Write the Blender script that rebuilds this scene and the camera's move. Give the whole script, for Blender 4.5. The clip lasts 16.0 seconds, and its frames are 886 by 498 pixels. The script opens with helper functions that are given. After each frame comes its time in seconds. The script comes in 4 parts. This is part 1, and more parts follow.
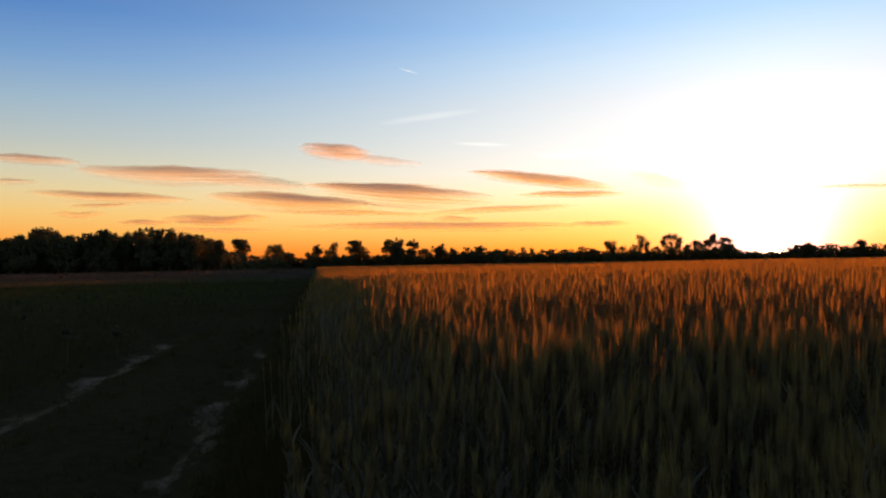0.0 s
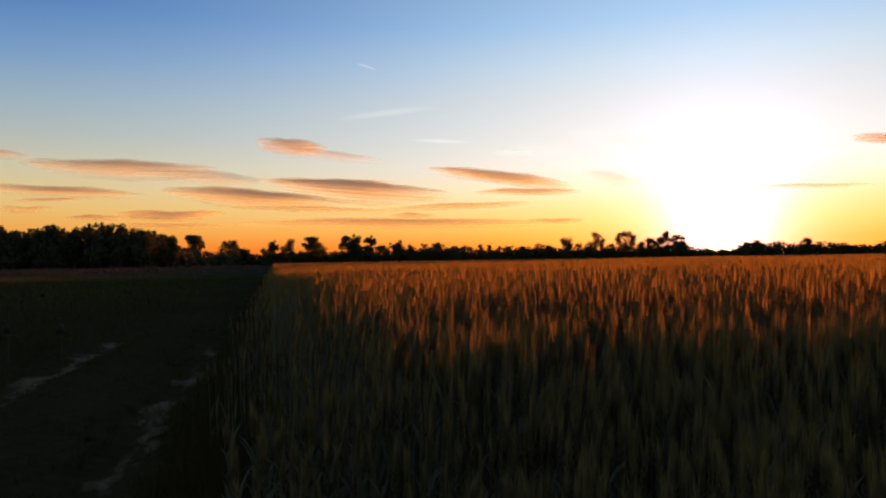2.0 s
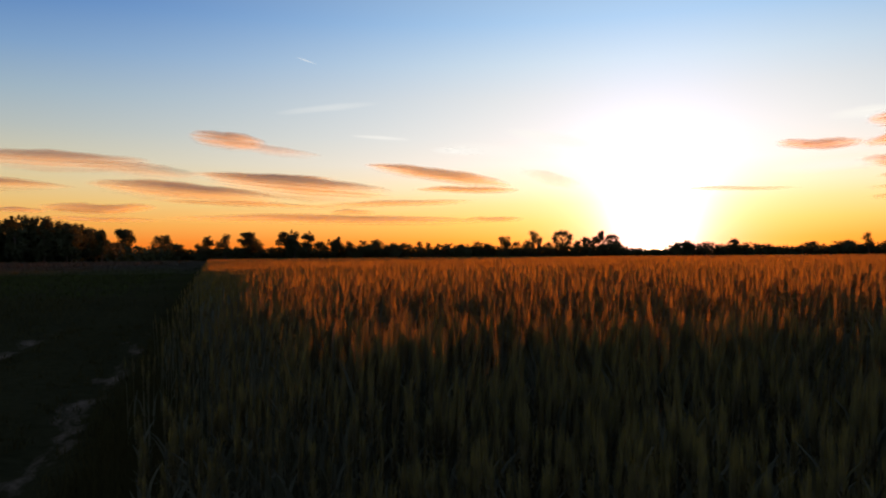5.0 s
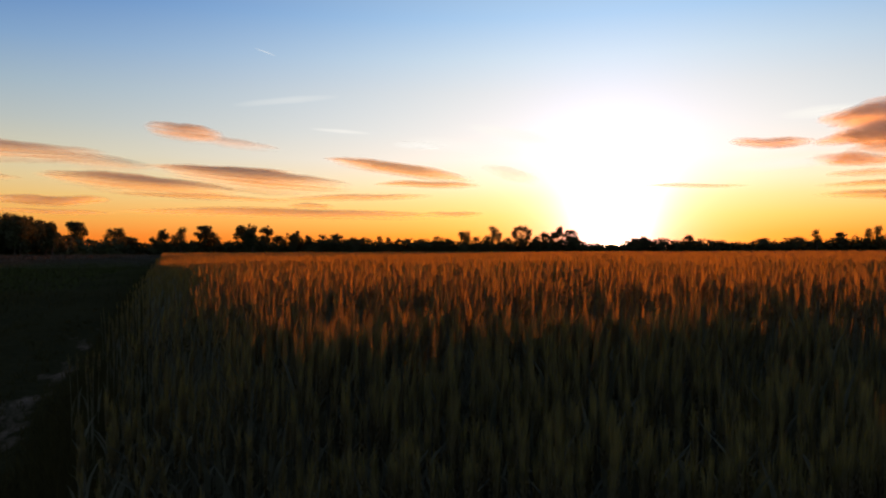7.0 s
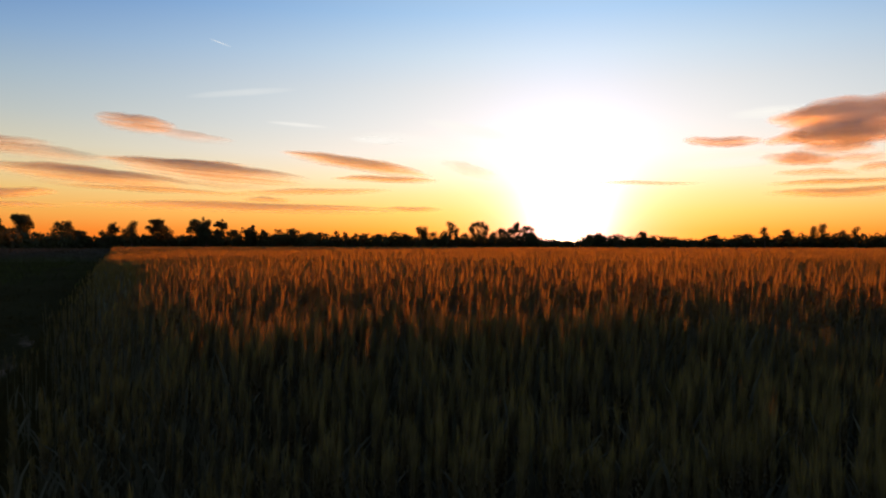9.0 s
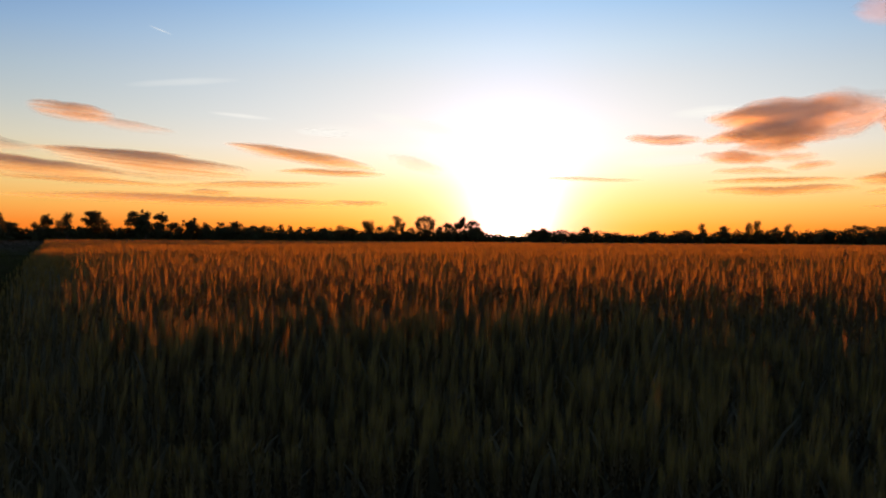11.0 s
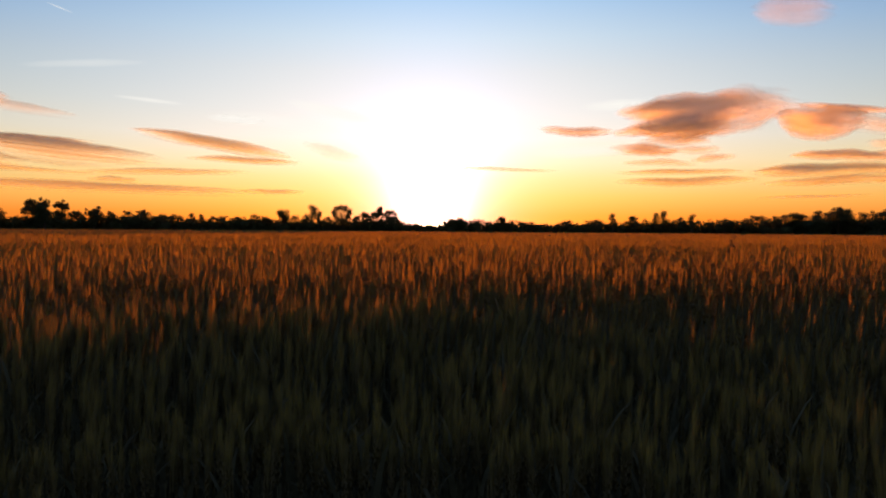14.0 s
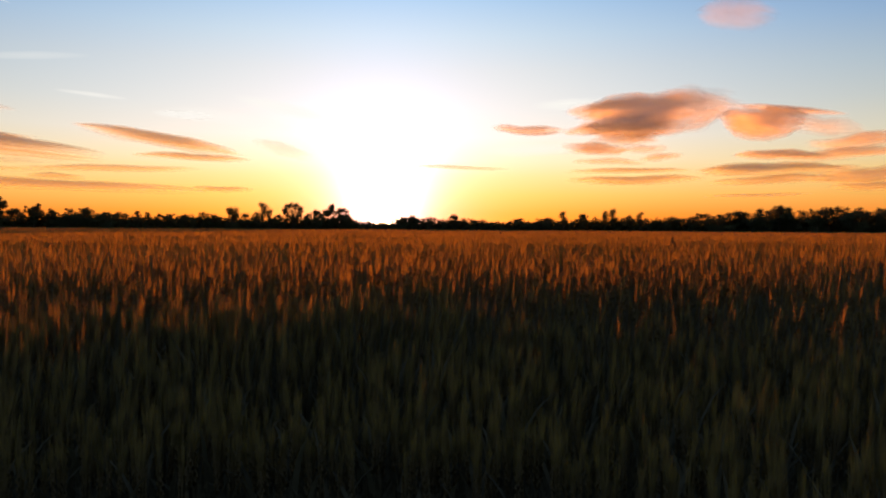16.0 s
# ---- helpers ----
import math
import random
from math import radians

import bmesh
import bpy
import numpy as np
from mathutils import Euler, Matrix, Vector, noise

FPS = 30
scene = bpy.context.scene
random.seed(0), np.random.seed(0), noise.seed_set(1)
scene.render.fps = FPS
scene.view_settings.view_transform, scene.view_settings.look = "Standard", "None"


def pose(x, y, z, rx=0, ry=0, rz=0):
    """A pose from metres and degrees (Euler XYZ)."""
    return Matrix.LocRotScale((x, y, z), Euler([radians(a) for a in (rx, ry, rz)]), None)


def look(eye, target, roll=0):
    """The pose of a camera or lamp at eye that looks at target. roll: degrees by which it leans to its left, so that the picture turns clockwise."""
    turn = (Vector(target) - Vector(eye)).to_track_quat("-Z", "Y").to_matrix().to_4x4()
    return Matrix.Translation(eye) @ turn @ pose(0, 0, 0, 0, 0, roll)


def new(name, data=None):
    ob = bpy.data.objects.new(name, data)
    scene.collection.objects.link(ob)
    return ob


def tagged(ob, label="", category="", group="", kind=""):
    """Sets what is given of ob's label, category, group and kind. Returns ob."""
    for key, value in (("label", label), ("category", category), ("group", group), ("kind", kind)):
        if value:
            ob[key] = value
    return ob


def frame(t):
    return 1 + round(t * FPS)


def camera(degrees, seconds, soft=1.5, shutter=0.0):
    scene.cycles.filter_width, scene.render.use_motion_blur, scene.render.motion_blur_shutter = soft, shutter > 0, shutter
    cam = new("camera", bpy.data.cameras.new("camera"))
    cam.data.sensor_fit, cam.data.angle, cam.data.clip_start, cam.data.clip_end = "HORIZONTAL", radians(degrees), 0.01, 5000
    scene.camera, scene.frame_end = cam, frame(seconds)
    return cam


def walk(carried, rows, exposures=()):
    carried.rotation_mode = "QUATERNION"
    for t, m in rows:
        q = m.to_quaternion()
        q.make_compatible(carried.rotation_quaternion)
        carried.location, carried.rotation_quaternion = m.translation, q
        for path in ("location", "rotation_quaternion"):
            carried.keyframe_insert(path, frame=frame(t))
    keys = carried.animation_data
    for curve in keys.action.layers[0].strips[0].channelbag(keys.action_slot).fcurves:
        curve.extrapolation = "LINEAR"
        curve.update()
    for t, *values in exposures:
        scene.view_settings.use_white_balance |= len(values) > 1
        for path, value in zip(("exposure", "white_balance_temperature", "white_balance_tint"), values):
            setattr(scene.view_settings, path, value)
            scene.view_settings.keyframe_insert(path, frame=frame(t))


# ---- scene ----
cam = camera(62.0, 16.0, soft=2.1)
PATH = [
    (0, (3.6143, 0.1241, 1.1371), (3.4413, 2.1161, 1.1771), -1.03),
    (0.5, (3.6326, 0.1177, 1.1400), (3.4856, 2.1117, 1.1770), -1.01),
    (1, (3.6497, 0.1113, 1.1421), (3.5327, 2.1073, 1.1761), -0.99),
    (1.5, (3.6658, 0.1049, 1.1435), (3.5768, 2.1029, 1.1755), -0.97),
    (2, (3.6811, 0.0980, 1.1444), (3.6221, 2.0970, 1.1734), -0.95),
    (2.5, (3.6960, 0.0905, 1.1449), (3.6640, 2.0905, 1.1709), -0.88),
    (3, (3.7105, 0.0822, 1.1454), (3.7075, 2.0822, 1.1714), -0.75),
    (3.5, (3.7249, 0.0729, 1.1457), (3.7459, 2.0729, 1.1677), -0.72),
    (4, (3.7393, 0.0625, 1.1462), (3.7903, 2.0615, 1.1682), -0.64),
    (6.5, (3.8159, -0.0099, 1.1531), (3.9999, 1.9811, 1.1631), -0.24),
    (7, (3.8328, -0.0287, 1.1558), (4.0458, 1.9593, 1.1608), -0.19),
    (7.5, (3.8503, -0.0488, 1.1590), (4.0863, 1.9372, 1.1600), -0.15),
    (8, (3.8685, -0.0703, 1.1628), (4.1345, 1.9117, 1.1608), -0.00),
    (8.5, (3.8873, -0.0929, 1.1670), (4.1803, 1.8861, 1.1620), 0.09),
    (9, (3.9067, -0.1166, 1.1717), (4.2337, 1.8564, 1.1637), 0.08),
    (11.5, (4.0115, -0.2449, 1.1999), (4.5215, 1.6891, 1.1719), 0.46),
    (12, (4.0334, -0.2709, 1.2059), (4.5844, 1.6511, 1.1719), 0.47),
    (12.5, (4.0553, -0.2962, 1.2117), (4.6393, 1.6158, 1.1737), 0.47),
    (13, (4.0770, -0.3206, 1.2172), (4.6960, 1.5804, 1.1742), 0.47),
    (13.5, (4.0983, -0.3437, 1.2222), (4.7463, 1.5473, 1.1772), 0.41),
    (14, (4.1192, -0.3651, 1.2265), (4.8022, 1.5139, 1.1765), 0.40),
    (14.5, (4.1393, -0.3843, 1.2299), (4.8503, 1.4837, 1.1779), 0.34),
    (15, (4.1584, -0.4010, 1.2322), (4.9014, 1.4550, 1.1772), 0.27),
    (15.5, (4.1763, -0.4145, 1.2332), (4.9483, 1.4295, 1.1782), 0.31),
    (16, (4.1926, -0.4245, 1.2327), (4.9946, 1.4065, 1.1777), 0.35),
]
walk(cam, [(t, look(eye, target, roll)) for t, eye, target, roll in PATH], exposures=[(0, 0.2), (1.5, 0.2), (2.0, 0.0), (16, 0.0)])

# ---- world, sun, exposure ----
SUN_AZ, SUN_EL = 19.05, 0.85
a = radians(SUN_AZ)

world = bpy.data.worlds.new("sunset_sky")
scene.world = world
world.use_nodes = True
wn, wl = world.node_tree.nodes, world.node_tree.links
wn.clear()


def wmath(op, *args):
    n = wn.new("ShaderNodeMath")
    n.operation = op
    for i, v in enumerate(args):
        if isinstance(v, (int, float)):
            n.inputs[i].default_value = v
        else:
            wl.new(v, n.inputs[i])
    return n.outputs[0]


def wvec(op, first, second):
    n = wn.new("ShaderNodeVectorMath")
    n.operation = op
    wl.new(first, n.inputs[0])
    n.inputs[1].default_value = second
    return n


def wadd(first, second, mode="ADD", factor=1.0):
    n = wn.new("ShaderNodeMix")
    n.data_type, n.blend_type = "RGBA", mode
    for slot, v in ((0, factor), (6, first), (7, second)):
        if isinstance(v, (int, float, tuple)):
            n.inputs[slot].default_value = v
        else:
            wl.new(v, n.inputs[slot])
    return n.outputs[2]


sky = wn.new("ShaderNodeTexSky")
sky.sky_type, sky.sun_disc = "NISHITA", False
sky.sun_elevation, sky.sun_rotation = radians(2.0), radians(SUN_AZ)
sky.altitude, sky.air_density, sky.dust_density, sky.ozone_density = 50, 1.0, 0.6, 2.0
NISHITA = 0.05
where = wn.new("ShaderNodeTexCoord").outputs["Generated"]


def off(rise, squeeze):
    """How far a way lies from a point that many degrees over the sun, counting height less than width."""
    k = radians(SUN_EL + rise)
    to = (math.sin(a) * math.cos(k), math.cos(a) * math.cos(k), math.sin(k))
    return wvec("LENGTH", wvec("MULTIPLY", wvec("SUBTRACT", where, to).outputs[0], (1.0, 1.0, squeeze)).outputs[0], (0, 0, 0)).outputs["Value"]


sep = wn.new("ShaderNodeSeparateXYZ")
wl.new(where, sep.inputs[0])
height = sep.outputs["Z"]
up = wmath("MAXIMUM", height, 0.0)


def glow(distance, reach, power, colour):
    k = wmath("EXPONENT", wmath("MULTIPLY", wmath("POWER", wmath("DIVIDE", distance, reach), power), -1.0))
    return wadd((0, 0, 0, 1), (*colour, 1), "MIX", k)


def by_height(*stops):
    """Sky colour by height; stops: degrees over the horizon and a colour."""
    r = wn.new("ShaderNodeValToRGB")
    wl.new(wmath("MULTIPLY", up, 1.25), r.inputs[0])
    while len(r.color_ramp.elements) < len(stops):
        r.color_ramp.elements.new(0.5)
    for el, (deg, c) in zip(r.color_ramp.elements, stops):
        el.position, el.color = 1.25 * math.sin(radians(deg)), (*c, 1)
    return r.outputs[0]


# dusk colours by height: orange haze at the horizon, cream above, blue at the top; paler over the sun than to the sides
over_sun = by_height((0, (0.88, 0.12, 0.012)), (1.2, (0.92, 0.22, 0.03)), (2.6, (0.93, 0.46, 0.11)), (4, (0.93, 0.63, 0.28)), (5.2, (0.93, 0.75, 0.53)), (7, (0.88, 0.80, 0.77)), (9, (0.78, 0.77, 0.78)), (12, (0.68, 0.71, 0.74)),
                     (14.5, (0.54, 0.67, 0.78)), (17.5, (0.34, 0.55, 0.80)), (21, (0.28, 0.44, 0.66)), (28, (0.14, 0.26, 0.48)), (45, (0.04, 0.07, 0.13)))
aside = by_height((0, (0.74, 0.08, 0.006)), (1.2, (0.76, 0.165, 0.014)), (2.4, (0.75, 0.285, 0.042)), (4, (0.71, 0.405, 0.11)), (5.5, (0.62, 0.45, 0.20)), (7, (0.51, 0.45, 0.29)), (9.2, (0.36, 0.39, 0.37)), (11.7, (0.24, 0.34, 0.43)),
                  (14.6, (0.12, 0.245, 0.46)), (18, (0.045, 0.145, 0.40)), (24, (0.03, 0.09, 0.26)), (45, (0.02, 0.03, 0.06)))
toward = wvec("DOT_PRODUCT", where, (math.sin(a), math.cos(a), 0)).outputs["Value"]
level = wmath("SQRT", wmath("MAXIMUM", wmath("SUBTRACT", 1.0, wmath("MULTIPLY", height, height)), 0.0001))
bearing = wmath("ARCCOSINE", wmath("MINIMUM", wmath("DIVIDE", toward, level), 0.99999))
near_sun = wmath("EXPONENT", wmath("MULTIPLY", wmath("POWER", wmath("DIVIDE", bearing, radians(32)), 2.0), -1.0))
dusk = wadd(aside, over_sun, "MIX", near_sun)
# the dusk colours fade round towards the side away from the sun
back = wn.new("ShaderNodeMapRange")
back.interpolation_type = "SMOOTHSTEP"
wl.new(wmath("DIVIDE", toward, level), back.inputs[0])
for slot, v in ((1, 0.62), (2, -0.2), (3, 0.0), (4, 1.0)):
    back.inputs[slot].default_value = v
dusk = wadd(dusk, (0.12, 0.125, 0.15, 1), "MIX", back.outputs[0])
# yellow beside the sun, white round it
total = wadd(dusk, glow(off(1.5, 1.0), 0.105, 2.0, (0.10, 0.14, 0.05)))
total = wadd(total, glow(off(5.5, 0.75), 0.12, 1.6, (0.05, 0.05, 0.07)))
total = wadd(total, glow(off(4.0, 0.9), 0.12, 2.0, (0.0, 0.02, 0.22)))
total = wadd(total, glow(off(2.0, 0.9), 0.056, 1.7, (0.8, 0.8, 1.5)))
total = wadd(total, glow(off(0.4, 1.0), 0.030, 2.0, (3.0, 2.4, 1.6)))
total = wadd(total, glow(off(0.0, 1.0), 0.012, 2.0, (8.0, 5.0, 1.5)))
tinted = wadd(sky.outputs[0], (NISHITA, NISHITA, NISHITA, 1), "MULTIPLY")
total = wadd(total, tinted)
ground_fade = wadd(total, (0.02, 0.02, 0.015, 1), "MIX", wmath("LESS_THAN", height, -0.02))
background = wn.new("ShaderNodeBackground")
wl.new(ground_fade, background.inputs[0])
background.inputs[1].default_value = 1.0
wl.new(background.outputs[0], wn.new("ShaderNodeOutputWorld").inputs[0])

lamp = bpy.data.lights.new("sun", "SUN")
lamp.energy, lamp.angle, lamp.color = 12.5, radians(0.7), (1.0, 0.215, 0.008)
sun = new("sun", lamp)
sun.matrix_world = look((0, 0, 60), Vector((0, 0, 60)) - Vector((math.sin(a) * math.cos(radians(1.6)), math.cos(a) * math.cos(radians(1.6)), math.sin(radians(1.6)))))


# ---- materials ----
def shader(name):
    m = bpy.data.materials.new(name)
    m.use_nodes = True
    nodes, links = m.node_tree.nodes, m.node_tree.links
    nodes.clear()
    return m, nodes, links, nodes.new("ShaderNodeOutputMaterial")


def noise_node(nodes, links, scale, detail=3.0, rough=0.55, coords=None, stretch=(1, 1, 1)):
    if coords is None:
        coords = nodes.new("ShaderNodeTexCoord").outputs["Object"]
    mp = nodes.new("ShaderNodeMapping")
    mp.inputs["Scale"].default_value = stretch
    links.new(coords, mp.inputs[0])
    n = nodes.new("ShaderNodeTexNoise")
    n.inputs["Scale"].default_value, n.inputs["Detail"].default_value, n.inputs["Roughness"].default_value = scale, detail, rough
    links.new(mp.outputs[0], n.inputs["Vector"])
    return n.outputs["Fac"]


def ramp(nodes, links, fac, *stops):
    r = nodes.new("ShaderNodeValToRGB")
    while len(r.color_ramp.elements) < len(stops):
        r.color_ramp.elements.new(0.5)
    for el, (p, c) in zip(r.color_ramp.elements, stops):
        el.position, el.color = p, (*c, 1) if len(c) == 3 else c
    links.new(fac, r.inputs[0])
    return r.outputs[0]


def mixed(nodes, links, fac, first, second, mode="MIX"):
    n = nodes.new("ShaderNodeMix")
    n.data_type, n.blend_type = "RGBA", mode
    for slot, v in ((0, fac), (6, first), (7, second)):
        if isinstance(v, (int, float)):
            n.inputs[slot].default_value = v
        elif isinstance(v, tuple):
            n.inputs[slot].default_value = (*v, 1)
        else:
            links.new(v, n.inputs[slot])
    return n.outputs[2]


def plant_material(name, low, high, thin, fine=40.0, broad=0.35, gloss=0.05, rough=0.5, through_tint=(1, 0.8, 0.5)):
    """A thin plant surface: part diffuse, part letting light through, with a faint sheen."""
    m, nodes, links, out = shader(name)
    f = noise_node(nodes, links, fine, 2.0)
    b = noise_node(nodes, links, broad, 3.0)
    c = mixed(nodes, links, 0.5, ramp(nodes, links, f, (0.3, low), (0.7, high)), ramp(nodes, links, b, (0.3, low), (0.72, high)))
    d = nodes.new("ShaderNodeBsdfDiffuse")
    links.new(c, d.inputs[0])
    t = nodes.new("ShaderNodeBsdfTranslucent")
    links.new(mixed(nodes, links, 1.0, c, through_tint, "MULTIPLY"), t.inputs[0])
    s = nodes.new("ShaderNodeMixShader")
    s.inputs[0].default_value = thin
    links.new(d.outputs[0], s.inputs[1]), links.new(t.outputs[0], s.inputs[2])
    g = nodes.new("ShaderNodeBsdfGlossy")
    g.inputs["Roughness"].default_value = rough
    s2 = nodes.new("ShaderNodeMixShader")
    s2.inputs[0].default_value = gloss
    links.new(s.outputs[0], s2.inputs[1]), links.new(g.outputs[0], s2.inputs[2])
    links.new(s2.outputs[0], out.inputs[0])
    return m


EAR = plant_material("wheat_ear", (0.12, 0.13, 0.105), (0.32, 0.30, 0.185), 0.58, fine=14, gloss=0.0, through_tint=(1, 0.72, 0.12))
STRAW = plant_material("wheat_stem", (0.12, 0.13, 0.088), (0.24, 0.245, 0.165), 0.3, fine=30, gloss=0.02)
BLADE = plant_material("wheat_leaf", (0.078, 0.095, 0.072), (0.17, 0.185, 0.14), 0.35, fine=12, gloss=0.0)
GRASS = plant_material("meadow_grass", (0.037, 0.04, 0.018), (0.083, 0.083, 0.038), 0.3, fine=18, gloss=0.0)
CROP = plant_material("young_green_crop", (0.037, 0.055, 0.015), (0.085, 0.105, 0.03), 0.06, fine=18, broad=0.08, gloss=0.0)
DRY = plant_material("dry_grass", (0.048, 0.042, 0.026), (0.09, 0.078, 0.048), 0.03, fine=12)
LEAF = plant_material("tree_leaves", (0.036, 0.05, 0.02), (0.085, 0.105, 0.042), 0.3, fine=1.2, broad=0.12, gloss=0.03)


def bark_material():
    m, nodes, links, out = shader("bark")
    f = noise_node(nodes, links, 6.0, 5.0, 0.65, stretch=(1, 1, 0.2))
    p = nodes.new("ShaderNodeBsdfPrincipled")
    links.new(ramp(nodes, links, f, (0.3, (0.04, 0.03, 0.02)), (0.7, (0.13, 0.10, 0.075))), p.inputs["Base Color"])
    p.inputs["Roughness"].default_value = 0.9
    bump = nodes.new("ShaderNodeBump")
    bump.inputs["Strength"].default_value = 0.6
    links.new(f, bump.inputs["Height"]), links.new(bump.outputs[0], p.inputs["Normal"])
    links.new(p.outputs[0], out.inputs[0])
    return m


BARK = bark_material()

# the farm track: two wheel ruts beside the wheat, running away to the left
TRACK_AT, TRACK_TURN = (1.79, 3.77), math.atan(0.248)
RUTS = (0.0, -1.55)


def track_u(x, y):
    """Metres to the right of the right-hand rut's middle."""
    return (x - TRACK_AT[0]) * math.cos(TRACK_TURN) + (y - TRACK_AT[1]) * math.sin(TRACK_TURN)


def ground_material():
    m, nodes, links, out = shader("meadow_ground")
    pos = nodes.new("ShaderNodeNewGeometry").outputs["Position"]
    turf = mixed(nodes, links, 0.5, ramp(nodes, links, noise_node(nodes, links, 9.0, 6.0, 0.65, pos), (0.3, (0.022, 0.021, 0.012)), (0.7, (0.058, 0.056, 0.033))),
                 ramp(nodes, links, noise_node(nodes, links, 0.12, 4.0, 0.6, pos), (0.3, (0.021, 0.025, 0.010)), (0.7, (0.058, 0.062, 0.028))))
    soil = ramp(nodes, links, noise_node(nodes, links, 22.0, 6.0, 0.7, pos), (0.25, (0.085, 0.07, 0.054)), (0.75, (0.24, 0.195, 0.15)))
    # bare earth where the wheels run, broken by grass
    sp = nodes.new("ShaderNodeSeparateXYZ")

    def nm(op, *args):
        n = nodes.new("ShaderNodeMath")
        n.operation = op
        for i, v in enumerate(args):
            if isinstance(v, (int, float)):
                n.inputs[i].default_value = v
            else:
                links.new(v, n.inputs[i])
        return n.outputs[0]

    links.new(pos, sp.inputs[0])
    u = nm("ADD", nm("MULTIPLY", nm("SUBTRACT", sp.outputs[0], TRACK_AT[0]), math.cos(TRACK_TURN)), nm("MULTIPLY", nm("SUBTRACT", sp.outputs[1], TRACK_AT[1]), math.sin(TRACK_TURN)))
    u = nm("ADD", u, nm("MULTIPLY", nm("SUBTRACT", noise_node(nodes, links, 0.9, 3.0, 0.5, pos), 0.5), 0.5))
    v = nm("SUBTRACT", nm("MULTIPLY", sp.outputs[1], math.cos(TRACK_TURN)), nm("MULTIPLY", sp.outputs[0], math.sin(TRACK_TURN)))
    along = nodes.new("ShaderNodeCombineXYZ")
    links.new(u, along.inputs[0]), links.new(nm("MULTIPLY", v, 0.3), along.inputs[1])
    close = nm("MINIMUM", nm("ABSOLUTE", nm("SUBTRACT", u, RUTS[0])), nm("SUBTRACT", nm("ABSOLUTE", nm("SUBTRACT", u, RUTS[1])), 0.07))
    worn = nm("SUBTRACT", nm("ADD", nm("MULTIPLY", nm("SUBTRACT", noise_node(nodes, links, 2.2, 6.0, 0.7, along.outputs[0]), 0.5), 1.4), 0.12), close)
    # farther along, the grass has closed over the ruts
    worn = nm("SUBTRACT", worn, nm("MULTIPLY", nm("MAXIMUM", nm("SUBTRACT", sp.outputs[1], 9.0), 0.0), 0.05))
    fac = ramp(nodes, links, worn, (0.04, (0, 0, 0)), (0.22, (1, 1, 1)))
    p = nodes.new("ShaderNodeBsdfPrincipled")
    links.new(mixed(nodes, links, fac, turf, soil), p.inputs["Base Color"])
    p.inputs["Roughness"].default_value = 0.95
    p.inputs["Specular IOR Level"].default_value = 0.0
    bump = nodes.new("ShaderNodeBump")
    bump.inputs["Strength"].default_value, bump.inputs["Distance"].default_value = 0.7, 0.05
    links.new(noise_node(nodes, links, 14.0, 6.0, 0.7, pos), bump.inputs["Height"])
    links.new(bump.outputs[0], p.inputs["Normal"])
    links.new(p.outputs[0], out.inputs[0])
    return m


GROUND = ground_material()


